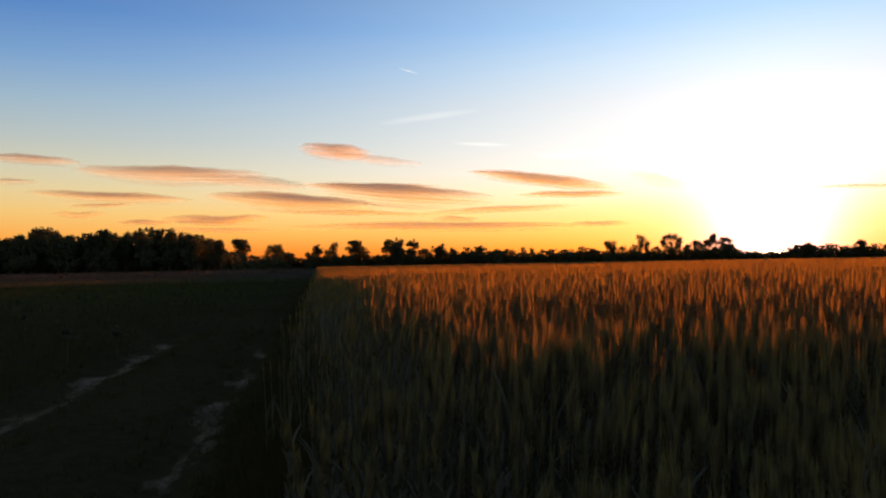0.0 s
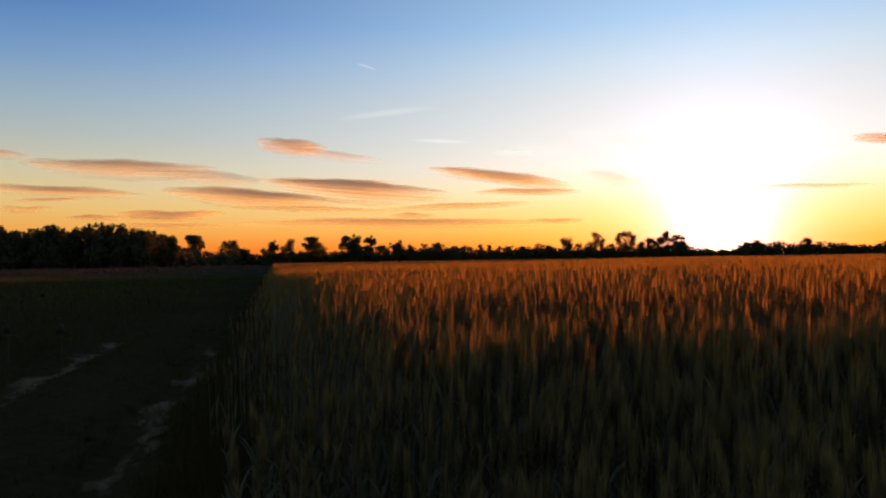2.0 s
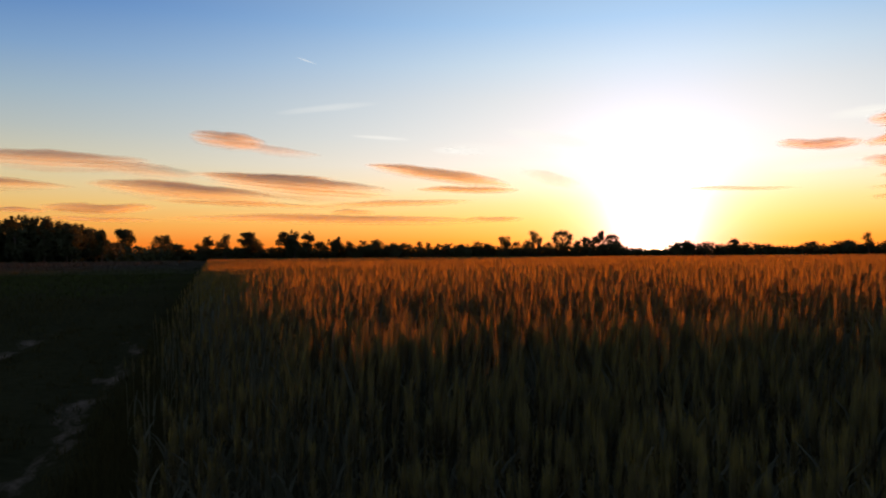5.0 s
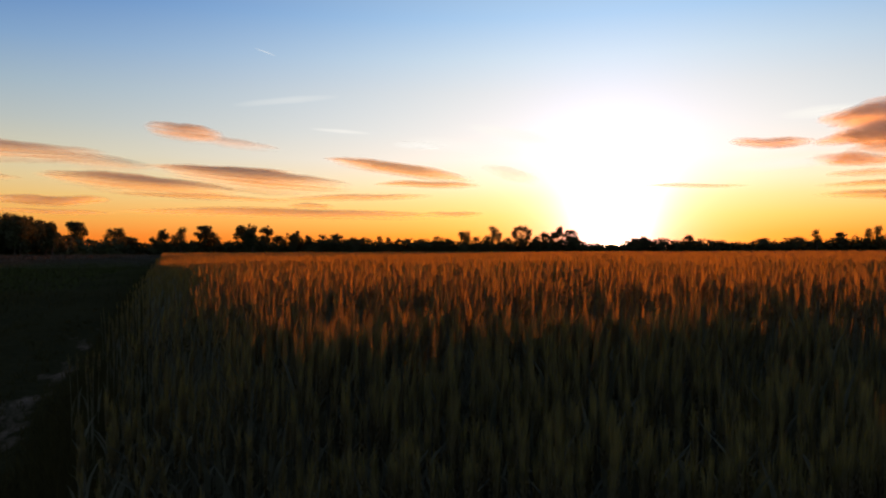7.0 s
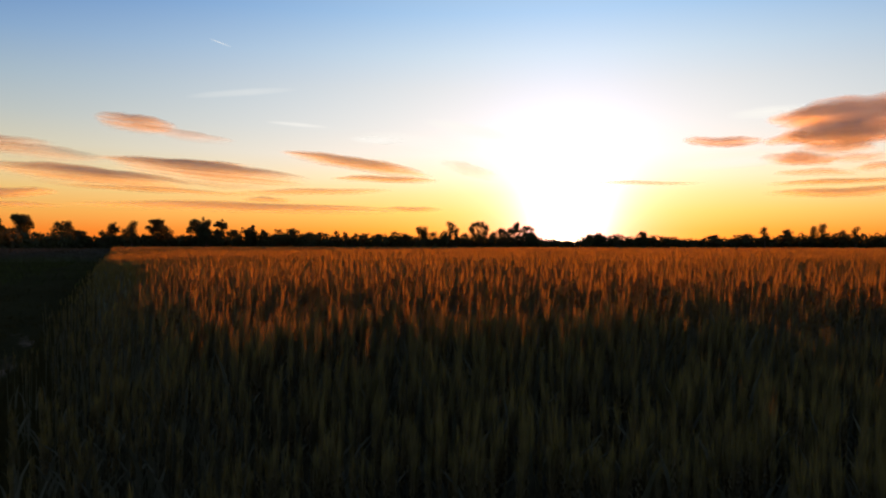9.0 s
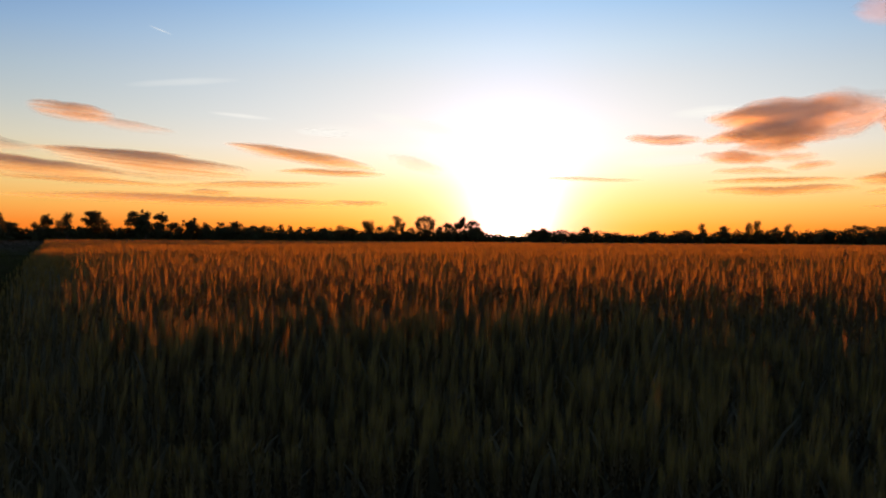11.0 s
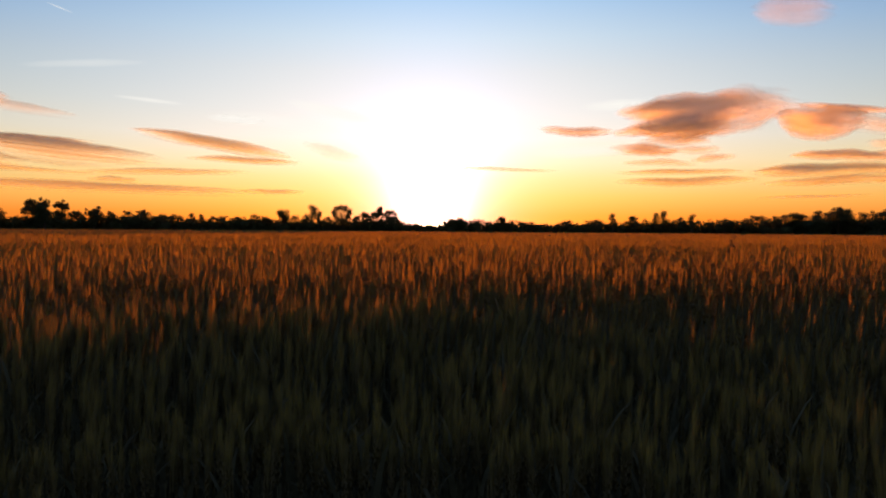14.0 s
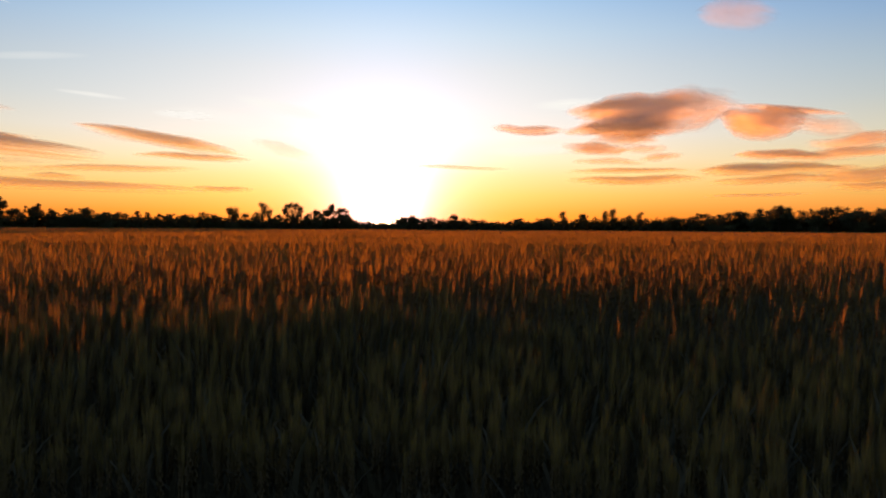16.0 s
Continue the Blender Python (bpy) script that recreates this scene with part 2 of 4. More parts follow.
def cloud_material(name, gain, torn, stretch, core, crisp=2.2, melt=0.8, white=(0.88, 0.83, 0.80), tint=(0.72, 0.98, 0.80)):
    """Cloud: lets the low sun through, with grey shade painted in above its middle, thinning out to nothing at its torn
    edge.
    """
    m, nodes, links, out = shader(name)
    uv = nodes.new("ShaderNodeUVMap").outputs[0]
    info = nodes.new("ShaderNodeObjectInfo")
    comb = nodes.new("ShaderNodeVectorMath")
    comb.operation = "ADD"
    links.new(uv, comb.inputs[0])
    sc = nodes.new("ShaderNodeVectorMath")
    sc.operation = "SCALE"
    sc.inputs[0].default_value = (37.0, 19.0, 7.0)
    links.new(info.outputs["Random"], sc.inputs["Scale"])
    links.new(sc.outputs[0], comb.inputs[1])
    wisps = noise_node(nodes, links, 1.3, 7.0, 0.6, comb.outputs[0], stretch)
    sp = nodes.new("ShaderNodeSeparateXYZ")
    links.new(uv, sp.inputs[0])

    def nm(op, *args):
        n = nodes.new("ShaderNodeMath")
        n.operation = op
        for i, v in enumerate(args):
            if isinstance(v, (int, float)):
                n.inputs[i].default_value = v
            else:
                links.new(v, n.inputs[i])
        return n.outputs[0]

    # thin at both ends, crisp along the top, melting away below; fullest above the middle
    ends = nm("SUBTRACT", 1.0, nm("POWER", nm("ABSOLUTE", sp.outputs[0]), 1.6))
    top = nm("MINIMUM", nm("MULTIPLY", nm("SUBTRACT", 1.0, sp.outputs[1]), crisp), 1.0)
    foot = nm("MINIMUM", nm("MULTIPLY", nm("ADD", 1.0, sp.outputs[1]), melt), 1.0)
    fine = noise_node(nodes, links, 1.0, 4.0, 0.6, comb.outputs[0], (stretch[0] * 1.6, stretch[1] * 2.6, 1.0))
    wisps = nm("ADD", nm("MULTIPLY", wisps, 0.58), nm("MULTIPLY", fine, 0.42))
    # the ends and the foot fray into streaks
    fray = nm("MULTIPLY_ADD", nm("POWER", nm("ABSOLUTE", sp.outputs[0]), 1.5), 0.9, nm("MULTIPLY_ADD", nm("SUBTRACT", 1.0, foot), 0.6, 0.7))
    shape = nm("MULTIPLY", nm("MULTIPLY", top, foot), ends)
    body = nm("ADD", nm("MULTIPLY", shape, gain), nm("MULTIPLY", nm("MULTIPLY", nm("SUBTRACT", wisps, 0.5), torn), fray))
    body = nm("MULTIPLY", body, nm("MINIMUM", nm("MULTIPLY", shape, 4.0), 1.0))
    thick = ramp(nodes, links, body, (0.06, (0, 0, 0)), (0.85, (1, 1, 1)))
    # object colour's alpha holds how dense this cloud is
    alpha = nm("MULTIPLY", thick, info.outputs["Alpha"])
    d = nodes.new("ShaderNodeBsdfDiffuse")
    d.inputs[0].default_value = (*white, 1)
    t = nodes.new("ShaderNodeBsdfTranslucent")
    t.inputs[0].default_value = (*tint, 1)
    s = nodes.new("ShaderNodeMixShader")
    # thin parts pass the low sun; shade is painted into the fuller, upper parts
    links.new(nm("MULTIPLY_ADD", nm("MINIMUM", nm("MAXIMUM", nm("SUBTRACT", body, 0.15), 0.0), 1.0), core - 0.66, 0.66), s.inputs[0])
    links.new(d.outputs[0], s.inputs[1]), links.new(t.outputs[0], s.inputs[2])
    clear = nodes.new("ShaderNodeBsdfTransparent")
    s2 = nodes.new("ShaderNodeMixShader")
    links.new(alpha, s2.inputs[0])
    links.new(clear.outputs[0], s2.inputs[1]), links.new(s.outputs[0], s2.inputs[2])
    links.new(s2.outputs[0], out.inputs[0])
    return m


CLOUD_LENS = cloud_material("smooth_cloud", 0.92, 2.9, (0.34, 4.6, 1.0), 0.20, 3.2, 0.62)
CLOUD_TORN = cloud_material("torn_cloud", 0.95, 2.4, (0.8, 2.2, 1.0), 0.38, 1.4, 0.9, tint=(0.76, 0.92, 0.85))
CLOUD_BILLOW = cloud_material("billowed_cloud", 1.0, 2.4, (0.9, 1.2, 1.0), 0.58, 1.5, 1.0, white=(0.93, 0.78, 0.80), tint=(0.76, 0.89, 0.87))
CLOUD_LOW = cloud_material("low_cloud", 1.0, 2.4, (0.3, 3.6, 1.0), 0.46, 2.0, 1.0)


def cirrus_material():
    """Thin ice cloud or contrail high up, made to glow by itself so that it shows brighter than the sky behind it."""
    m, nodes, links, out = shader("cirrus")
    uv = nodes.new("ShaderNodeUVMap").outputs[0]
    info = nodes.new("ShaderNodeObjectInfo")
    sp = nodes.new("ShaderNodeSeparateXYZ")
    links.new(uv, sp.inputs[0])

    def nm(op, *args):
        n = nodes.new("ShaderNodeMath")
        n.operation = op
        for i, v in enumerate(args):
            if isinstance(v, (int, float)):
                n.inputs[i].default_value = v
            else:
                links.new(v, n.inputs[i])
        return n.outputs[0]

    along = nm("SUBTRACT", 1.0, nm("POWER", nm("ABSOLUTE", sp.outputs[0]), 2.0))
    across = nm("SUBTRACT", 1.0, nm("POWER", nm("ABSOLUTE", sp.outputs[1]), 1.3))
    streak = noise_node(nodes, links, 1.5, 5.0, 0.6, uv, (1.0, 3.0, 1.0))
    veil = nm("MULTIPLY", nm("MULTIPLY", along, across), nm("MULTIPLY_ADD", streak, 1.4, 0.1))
    # emission in place of sunlight scattered by the ice
    own_glow = nodes.new("ShaderNodeEmission")
    own_glow.inputs[0].default_value = (1.0, 0.97, 0.90, 1)
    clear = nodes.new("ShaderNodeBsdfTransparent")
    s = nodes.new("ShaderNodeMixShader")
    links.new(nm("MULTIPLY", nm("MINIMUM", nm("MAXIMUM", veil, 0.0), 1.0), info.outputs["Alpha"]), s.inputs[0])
    links.new(clear.outputs[0], s.inputs[1]), links.new(own_glow.outputs[0], s.inputs[2])
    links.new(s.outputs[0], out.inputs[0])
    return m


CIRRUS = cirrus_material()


# ---- mesh helpers ----
def mesh_from(name, verts, tris, mats, slots=None):
    me = bpy.data.meshes.new(name)
    verts, tris = np.asarray(verts, np.float32), np.asarray(tris, np.int32)
    me.vertices.add(len(verts))
    me.vertices.foreach_set("co", verts.ravel())
    me.loops.add(len(tris) * 3)
    me.loops.foreach_set("vertex_index", tris.ravel())
    me.polygons.add(len(tris))
    me.polygons.foreach_set("loop_start", np.arange(0, len(tris) * 3, 3, dtype=np.int32))
    for m in mats:
        me.materials.append(m)
    if slots is not None:
        me.polygons.foreach_set("material_index", np.asarray(slots, np.int32))
    me.update(calc_edges=True)
    return me


class Shape:
    """Triangles gathered piece by piece, with a material slot each."""

    def __init__(self):
        self.v, self.f, self.s = [], [], []

    def add(self, verts, faces, slot=0):
        n = len(self.v)
        self.v += [tuple(p) for p in verts]
        for f in faces:
            for i in range(1, len(f) - 1):
                self.f.append((n + f[0], n + f[i], n + f[i + 1]))
                self.s.append(slot)

    def tube(self, points, radii, sides=3, slot=0):
        verts, faces = [], []
        for (x, y, z), r in zip(points, radii):
            for k in range(sides):
                g = 2 * math.pi * k / sides
                verts.append((x + r * math.cos(g), y + r * math.sin(g), z))
        for i in range(len(points) - 1):
            for k in range(sides):
                k2 = (k + 1) % sides
                faces.append((i * sides + k, i * sides + k2, (i + 1) * sides + k2, (i + 1) * sides + k))
        self.add(verts, faces, slot)

    def limb(self, p, q, r0, r1, sides=5, slot=0, bend=0.0):
        p, q = Vector(p), Vector(q)
        way = (q - p).normalized()
        side = way.orthogonal().normalized()
        other = way.cross(side)
        verts, faces, rings = [], [], 4
        for i in range(rings):
            f = i / (rings - 1)
            c = p.lerp(q, f) + Vector((0, 0, -bend * math.sin(math.pi * f)))
            r = r0 + (r1 - r0) * f
            for k in range(sides):
                g = 2 * math.pi * k / sides
                verts.append(c + side * (r * math.cos(g)) + other * (r * math.sin(g)))
        for i in range(rings - 1):
            for k in range(sides):
                k2 = (k + 1) % sides
                faces.append((i * sides + k, i * sides + k2, (i + 1) * sides + k2, (i + 1) * sides + k))
        self.add(verts, faces, slot)

    def ribbon(self, points, widths, side, slot=0):
        verts, faces = [], []
        for p, w in zip(points, widths):
            verts += [Vector(p) - Vector(side) * w, Vector(p) + Vector(side) * w]
        for i in range(len(points) - 1):
            faces.append((2 * i, 2 * i + 1, 2 * i + 3, 2 * i + 2))
        self.add(verts, faces, slot)

    def arrays(self):
        return np.array(self.v, np.float32), np.array(self.f, np.int32), np.array(self.s, np.int32)


def scatter(templates, xs, ys, zs, heights, widths, lean, rng):
    """Copies of the templates at many places, gathered into one set of arrays."""
    pick = rng.integers(0, len(templates), len(xs))
    vs, fs, ss, base = [], [], [], 0
    for k, (tv, tf, ts) in enumerate(templates):
        idx = np.nonzero(pick == k)[0]
        if len(idx) == 0:
            continue
        g = rng.uniform(0, 2 * np.pi, len(idx))
        c, s = np.cos(g)[:, None], np.sin(g)[:, None]
        x = (tv[None, :, 0] * c - tv[None, :, 1] * s) * widths[idx, None]
        y = (tv[None, :, 0] * s + tv[None, :, 1] * c) * widths[idx, None]
        z = tv[None, :, 2] * heights[idx, None]
        lx, ly = lean[idx, 0][:, None], lean[idx, 1][:, None]
        k2 = z * z
        out = np.stack([x + xs[idx, None] + lx * k2, y + ys[idx, None] + ly * k2, z + zs[idx, None]], -1)
        vs.append(out.reshape(-1, 3))
        fs.append((tf[None] + (base + np.arange(len(idx)) * len(tv))[:, None, None]).reshape(-1, 3))
        ss.append(np.tile(ts, len(idx)))
        base += len(idx) * len(tv)
    return np.concatenate(vs), np.concatenate(fs), np.concatenate(ss)


def gather(sets):
    base, vs, fs, ss = 0, [], [], []
    for v, f, s in sets:
        vs.append(v), fs.append(f + base), ss.append(s)
        base += len(v)
    return np.concatenate(vs), np.concatenate(fs), np.concatenate(ss)


def leaf_cloud(sh, rng, centre, radii, count, size, hollow=0.35):
    """Leaf clumps filling an ellipsoid, thicker towards its skin."""
    for _ in range(count):
        d = Vector(rng.normal(0, 1, 3)).normalized()
        f = hollow + (1.08 - hollow) * rng.random() ** 0.6
        c = Vector((centre[0] + d.x * radii[0] * f, centre[1] + d.y * radii[1] * f, centre[2] + d.z * radii[2] * f))
        p = Vector(rng.normal(0, 1, 3)).normalized()
        q = p.orthogonal().normalized()
        s = size * rng.uniform(0.5, 1.25)
        k = p.cross(q) * (s * 0.3)
        sh.add([c - p * s, c + q * s * 0.6 + k, c + p * s, c - q * s * 0.6 + k], [(0, 1, 2, 3)], 0)


def part(name, mesh, parent, label=""):
    ob = new(name, mesh)
    ob.parent = parent
    return tagged(ob, label)


# ---- ground ----
def relief(x, y):
    """Height of the earth: rolls slightly, sunk where the wheels run."""
    u = track_u(x, y)
    h = 0.0
    if abs(y) < 120 and abs(x) < 120:
        for r in RUTS:
            h -= 0.06 * math.exp(-((u - r) / 0.2) ** 2)
        h += 0.03 * math.exp(-((u + 0.78) / 0.3) ** 2)
        h += 0.02 * (noise.noise(Vector((x * 1.3, y * 1.3, 0))))
    return h


def ground_steps(lo, hi, inner_lo, inner_hi, fine):
    vals = list(np.arange(inner_lo, inner_hi, fine))
    s, v = fine, inner_hi
    while v < hi:
        vals.append(v)
        s *= 1.22
        v += s
    vals.append(hi)
    s, v = fine, inner_lo
    while v > lo:
        s *= 1.22
        v -= s
        vals.append(max(v, lo))
    return sorted(set(vals))


def build_ground():
    xs, ys = ground_steps(-4500, 4500, -5.0, 4.0, 0.12), ground_steps(-4500, 4500, 2.0, 16.0, 0.14)
    verts = [(x, y, relief(x, y)) for y in ys for x in xs]
    n, tris = len(xs), []
    for j in range(len(ys) - 1):
        for i in range(n - 1):
            q = j * n + i
            tris += [(q, q + 1, q + n + 1), (q, q + n + 1, q + n)]
    me = mesh_from("ground", verts, tris, [GROUND])
    me.polygons.foreach_set("use_smooth", [True] * len(me.polygons))
    tagged(new("ground", me), "dark grassy meadow and farm track with two pale worn wheel ruts", "ground", kind="structure")


build_ground()


# ---- wheat ----
def wheat_edge(y):
    """Where the sown wheat begins, beside the track."""
    # straight along the track, rounded off at the near corner
    return 2.38 - 0.262 * (y - 3.8) + 0.16 * np.maximum(3.5 - y, 0.0)


def wheat_shape(rng, detail):
    """One stalk one metre tall: stem (slot 0), ear (slot 1), leaves (slot 2), beard (slot 3)."""
    sh = Shape()
    nod = rng.uniform(0.0, 0.03)
    ear_from = (0.86 if detail == 3 else 0.885 if detail == 2 else 0.905) + rng.uniform(-0.01, 0.01)

    def spine(z):
        k = max(0.0, z - 0.6)
        return (nod * k * k * 2.2, 0.0, z)

    if detail == 3:
        zs = (0, 0.3, 0.6, 0.8, ear_from)
        sh.tube([spine(z) for z in zs], (0.0022, 0.0021, 0.0018, 0.0015, 0.0013), 3, 0)
    elif detail == 2:
        sh.tube([spine(z) for z in (0, 0.6, ear_from)], (0.0024, 0.002, 0.0015), 3, 0)
    elif detail == 1:
        sh.ribbon([spine(0.25), spine(ear_from)], (0.0035, 0.003), (0.7, 0.7, 0), 0)
    else:
        sh.ribbon([spine(0.55), spine(ear_from)], (0.008, 0.006), (0.7, 0.7, 0), 0)
    span = 1.0 - ear_from
    if detail >= 2:
        rows = 8 if detail == 3 else 3
        for i in range(rows):
            f = i / rows
            z0 = ear_from + span * f * 0.92
            length = span * (0.26 if detail == 3 else 0.48)
            wide = (0.0058 if detail == 3 else 0.0075) * (1.0 - 0.45 * f) * (0.8 if i == 0 else 1)
            for sgn in (-1, 1):
                cx, _, _ = spine(z0)
                g = (i % 2) * 0.5
                ox, oy = math.cos(g) * 0.0042 * sgn, math.sin(g) * 0.0042 * sgn
                mid = (cx + ox * 1.4, oy * 1.4, z0 + length * 0.45)
                verts = [(cx + ox * 0.3, oy * 0.3, z0), (cx + ox * 1.8, oy * 1.8, z0 + length)]
                for k in range(3):
                    h = 2 * math.pi * k / 3 + g
                    verts.append((mid[0] + wide * 0.62 * math.cos(h), mid[1] + wide * 0.62 * math.sin(h), mid[2]))
                sh.add(verts, [(0, 3, 2), (0, 4, 3), (0, 2, 4), (1, 2, 3), (1, 3, 4), (1, 4, 2)], 1)
        beards = 24 if detail == 3 else 9
        for i in range(beards):
            f = i / beards
            z0 = ear_from + span * (0.2 + 0.75 * f)
            g = i * 2.4 + rng.uniform(-0.3, 0.3)
            cx, _, _ = spine(z0)
            reach, rise = 0.005 + 0.009 * rng.random(), (0.11 if detail == 3 else 0.09) + 0.05 * rng.random()
            p, q = Vector((cx, 0, z0)), Vector((cx + math.cos(g) * reach, math.sin(g) * reach, z0 + rise))
            side = Vector((-math.sin(g), math.cos(g), 0)) * (0.0016 if detail == 3 else 0.0024)
            sh.add([p - side, p + side, q], [(0, 1, 2)], 3)
    else:
        wide = 0.0115 if detail == 1 else 0.019
        cx, _, _ = spine(0.97)
        for g in (0.0, 1.57):
            w = Vector((math.cos(g), math.sin(g), 0)) * wide
            z = ear_from + span * 0.5
            sh.add([spine(ear_from - 0.02), Vector((cx, 0, z)) - w, (cx, 0, 1.04), Vector((cx, 0, z)) + w], [(0, 1, 2, 3)], 1)
        if detail == 1:
            for i in range(3):
                g = i * 2.1
                p, q = Vector((cx, 0, ear_from + 0.04)), Vector((cx + math.cos(g) * 0.022, math.sin(g) * 0.022, 1.07))
                side = Vector((-math.sin(g), math.cos(g), 0)) * 0.003
                sh.add([p - side, p + side, q], [(0, 1, 2)], 1)
    leaves = {3: 4, 2: 2, 1: 0, 0: 0}[detail]
    for i in range(leaves):
        # the upper leaves stand almost upright and bow over at the tip
        z0 = (0.30, 0.48, 0.64, 0.74)[i] + rng.uniform(-0.06, 0.06)
        g = rng.uniform(0, 6.28)
        ln, bow = rng.uniform(0.22, 0.36), rng.uniform(0.0, 0.07)
        ways = (0, 0.35, 0.7, 1.0) if detail == 3 else (0, 0.5, 1.0)
        pts = [(math.cos(g) * ln * (0.10 * f + 0.13 * f * f), math.sin(g) * ln * (0.10 * f + 0.13 * f * f), z0 + ln * 0.9 * f - (bow + 0.04) * f * f) for f in ways]
        wid = [0.0068 * (1 - f) ** 0.6 + 0.0005 for f in ways]
        sh.ribbon(pts, wid, (-math.sin(g), math.cos(g), 0), 2)
    return sh


CENTRE = (3.9, -0.2)


def wheat_height(x, y):
    roll = 0.028 * np.sin(x * 0.9 + 0.6 * y) * np.sin(y * 0.7 - 0.3 * x + 1.0) + 0.018 * np.sin(x * 2.3 + 1.3) * np.sin(y * 1.9 + 0.4)
    roll = roll + 0.036 * np.sin(0.46 * y + 0.14 * x + np.sin(0.21 * x)) * np.clip((y - 6.0) / 6.0, 0.0, 1.0)
    # the headland along the front of the field came up shorter
    front = 2.2 + 0.16 * (x - 3.4)
    return 0.83 + roll - 0.10 / (1.0 + np.exp(np.clip((y - front) / 0.13, -30, 30))) - 0.035 * np.clip(front - y, 0.0, 4.0)


def margin_dip(inside, y):
    """How much shorter the outermost strip of the crop stands; it is widest a few metres past the headland."""
    return 0.27 * np.exp(-(np.maximum(inside, 0) / (0.5 + 0.09 * np.clip(y - 4.0, 0.0, 3.0) - 0.05 * np.clip(y - 7.0, 0.0, 10.0))) ** 2.4)


def in_tramline(x, y):
    """Sprayer's wheel gap that crosses the field far off."""
    return np.abs((x - 12.0) * 0.30 + (y - 66.0) * 0.954) < 0.9


def wheat_ring(r0, r1, az0, az1, density, detail, rng, variants, width=1.0, spread=0.055):
    area = 0.5 * radians(az1 - az0) * (r1 * r1 - r0 * r0)
    n = int(area * density)
    r = np.sqrt(rng.uniform(r0 * r0, r1 * r1, n))
    az = np.radians(rng.uniform(az0, az1, n))
    x, y = CENTRE[0] + r * np.sin(az), CENTRE[1] + r * np.cos(az)
    inside = x - wheat_edge(y)
    keep = (inside > rng.normal(0.0, 0.07, n)) & ~in_tramline(x, y) & (y < 338)
    # the outermost drills came up thin, and the stand is uneven
    thin = 1.0 - (2.0 if r1 < 4 else 3.0) * margin_dip(inside, y)
    keep &= rng.random(n) < np.clip(thin, 0.0, 1.0)
    if detail >= 2:
        keep &= rng.random(n) < 0.66 + 0.5 * np.sin(x * 11.0 + 1.7 * np.sin(y * 5.0)) * np.sin(y * 9.0 + 1.3 * np.sin(x * 6.0))
    if detail == 3:
        keep &= ~((r > 1.65) & (r < 1.95) & (az > radians(-25)) & (az < radians(62)))
    x, y, inside = x[keep], y[keep], inside[keep]
    n = len(x)
    h = wheat_height(x, y) + rng.normal(0, spread, n) * np.clip(0.35 + inside / 3.0, 0.35, 1.0) - margin_dip(inside, y)
    h = np.clip(h, 0.48, 0.99)
    # neighbours lean together
    sway = 0.016 * np.sin(x * 4.1 + 2.0 * np.sin(y * 2.3)), 0.014 * np.sin(y * 3.7 + 2.0 * np.sin(x * 2.9))
    lean = np.stack([rng.normal(0.015, 0.018, n) + sway[0] - 0.05 * np.exp(-np.maximum(inside, 0) / 0.2), rng.normal(-0.01, 0.018, n) + sway[1]], -1)
    shapes = [wheat_shape(rng, detail).arrays() for _ in range(variants)]
    w = rng.uniform(0.85, 1.2, n) * width
    return scatter(shapes, x, y, np.zeros(n), h, w, lean, rng)


def canopy(rng):
    """Where single stalks merge: the closed mass of stems and leaves under the ears."""
    rs, azs = np.concatenate([np.arange(9, 30, 0.6), np.arange(30, 90, 1.5), np.arange(90, 345, 5.0)]), np.arange(-24, 64, 0.4)
    g, r = np.meshgrid(np.radians(azs), rs)
    x, y = CENTRE[0] + r * np.sin(g), CENTRE[1] + r * np.cos(g)
    z = wheat_height(x, y) - np.where(r > 60, 0.10, 0.17) + rng.normal(0, 0.03, x.shape) - 1.3 * margin_dip(x - wheat_edge(y), y)
    z = np.where(in_tramline(x, y), 0.25, z)
    z = np.where(r < 9.5, 0.1, z)
    v = np.stack([x, y, z], -1).reshape(-1, 3)
    n, tris = len(azs), []
    ok = (x > wheat_edge(y) + 0.25) & (y < 338)
    for j in range(len(rs) - 1):
        for i in range(n - 1):
            if ok[j, i] and ok[j, i + 1] and ok[j + 1, i] and ok[j + 1, i + 1]:
                q = j * n + i
                tris += [(q, q + n + 1, q + 1), (q, q + n, q + n + 1)]
    return v.astype(np.float32), np.array(tris, np.int32), np.full(len(tris), 2, np.int32)


def build_wheat():
    rng = np.random.default_rng(7)
    sets = [
        wheat_ring(1.65, 3.4, -75, 72, 430, 3, rng, 14, 1.2, 0.03),
        wheat_ring(3.4, 9.0, -38, 64, 275, 2, rng, 12, 0.9, 0.075),
        wheat_ring(9.0, 22.0, -24, 62, 125, 1, rng, 10, 1.02, 0.07),
        wheat_ring(22.0, 36.0, -22, 60, 40, 0, rng, 8, 1.15, 0.07),
        wheat_ring(36.0, 60.0, -20, 60, 17, 0, rng, 8, 1.6, 0.055),
        wheat_ring(60.0, 150.0, -18, 58, 2.2, 0, rng, 6, 2.4, 0.05),
        wheat_ring(150.0, 345.0, -17, 58, 0.36, 0, rng, 6, 5.0, 0.045),
        wheat_ring(1.7, 7.0, 66, 178, 55, 1, rng, 6),
        canopy(rng),
    ]
    v, f, s = gather(sets)
    tagged(new("wheat_field", mesh_from("wheat_field", v, f, [STRAW, EAR, BLADE, EAR], s)), "dense field of ripening bearded wheat, ears glowing orange at sunset", "wheat", kind="stuff")


build_wheat()


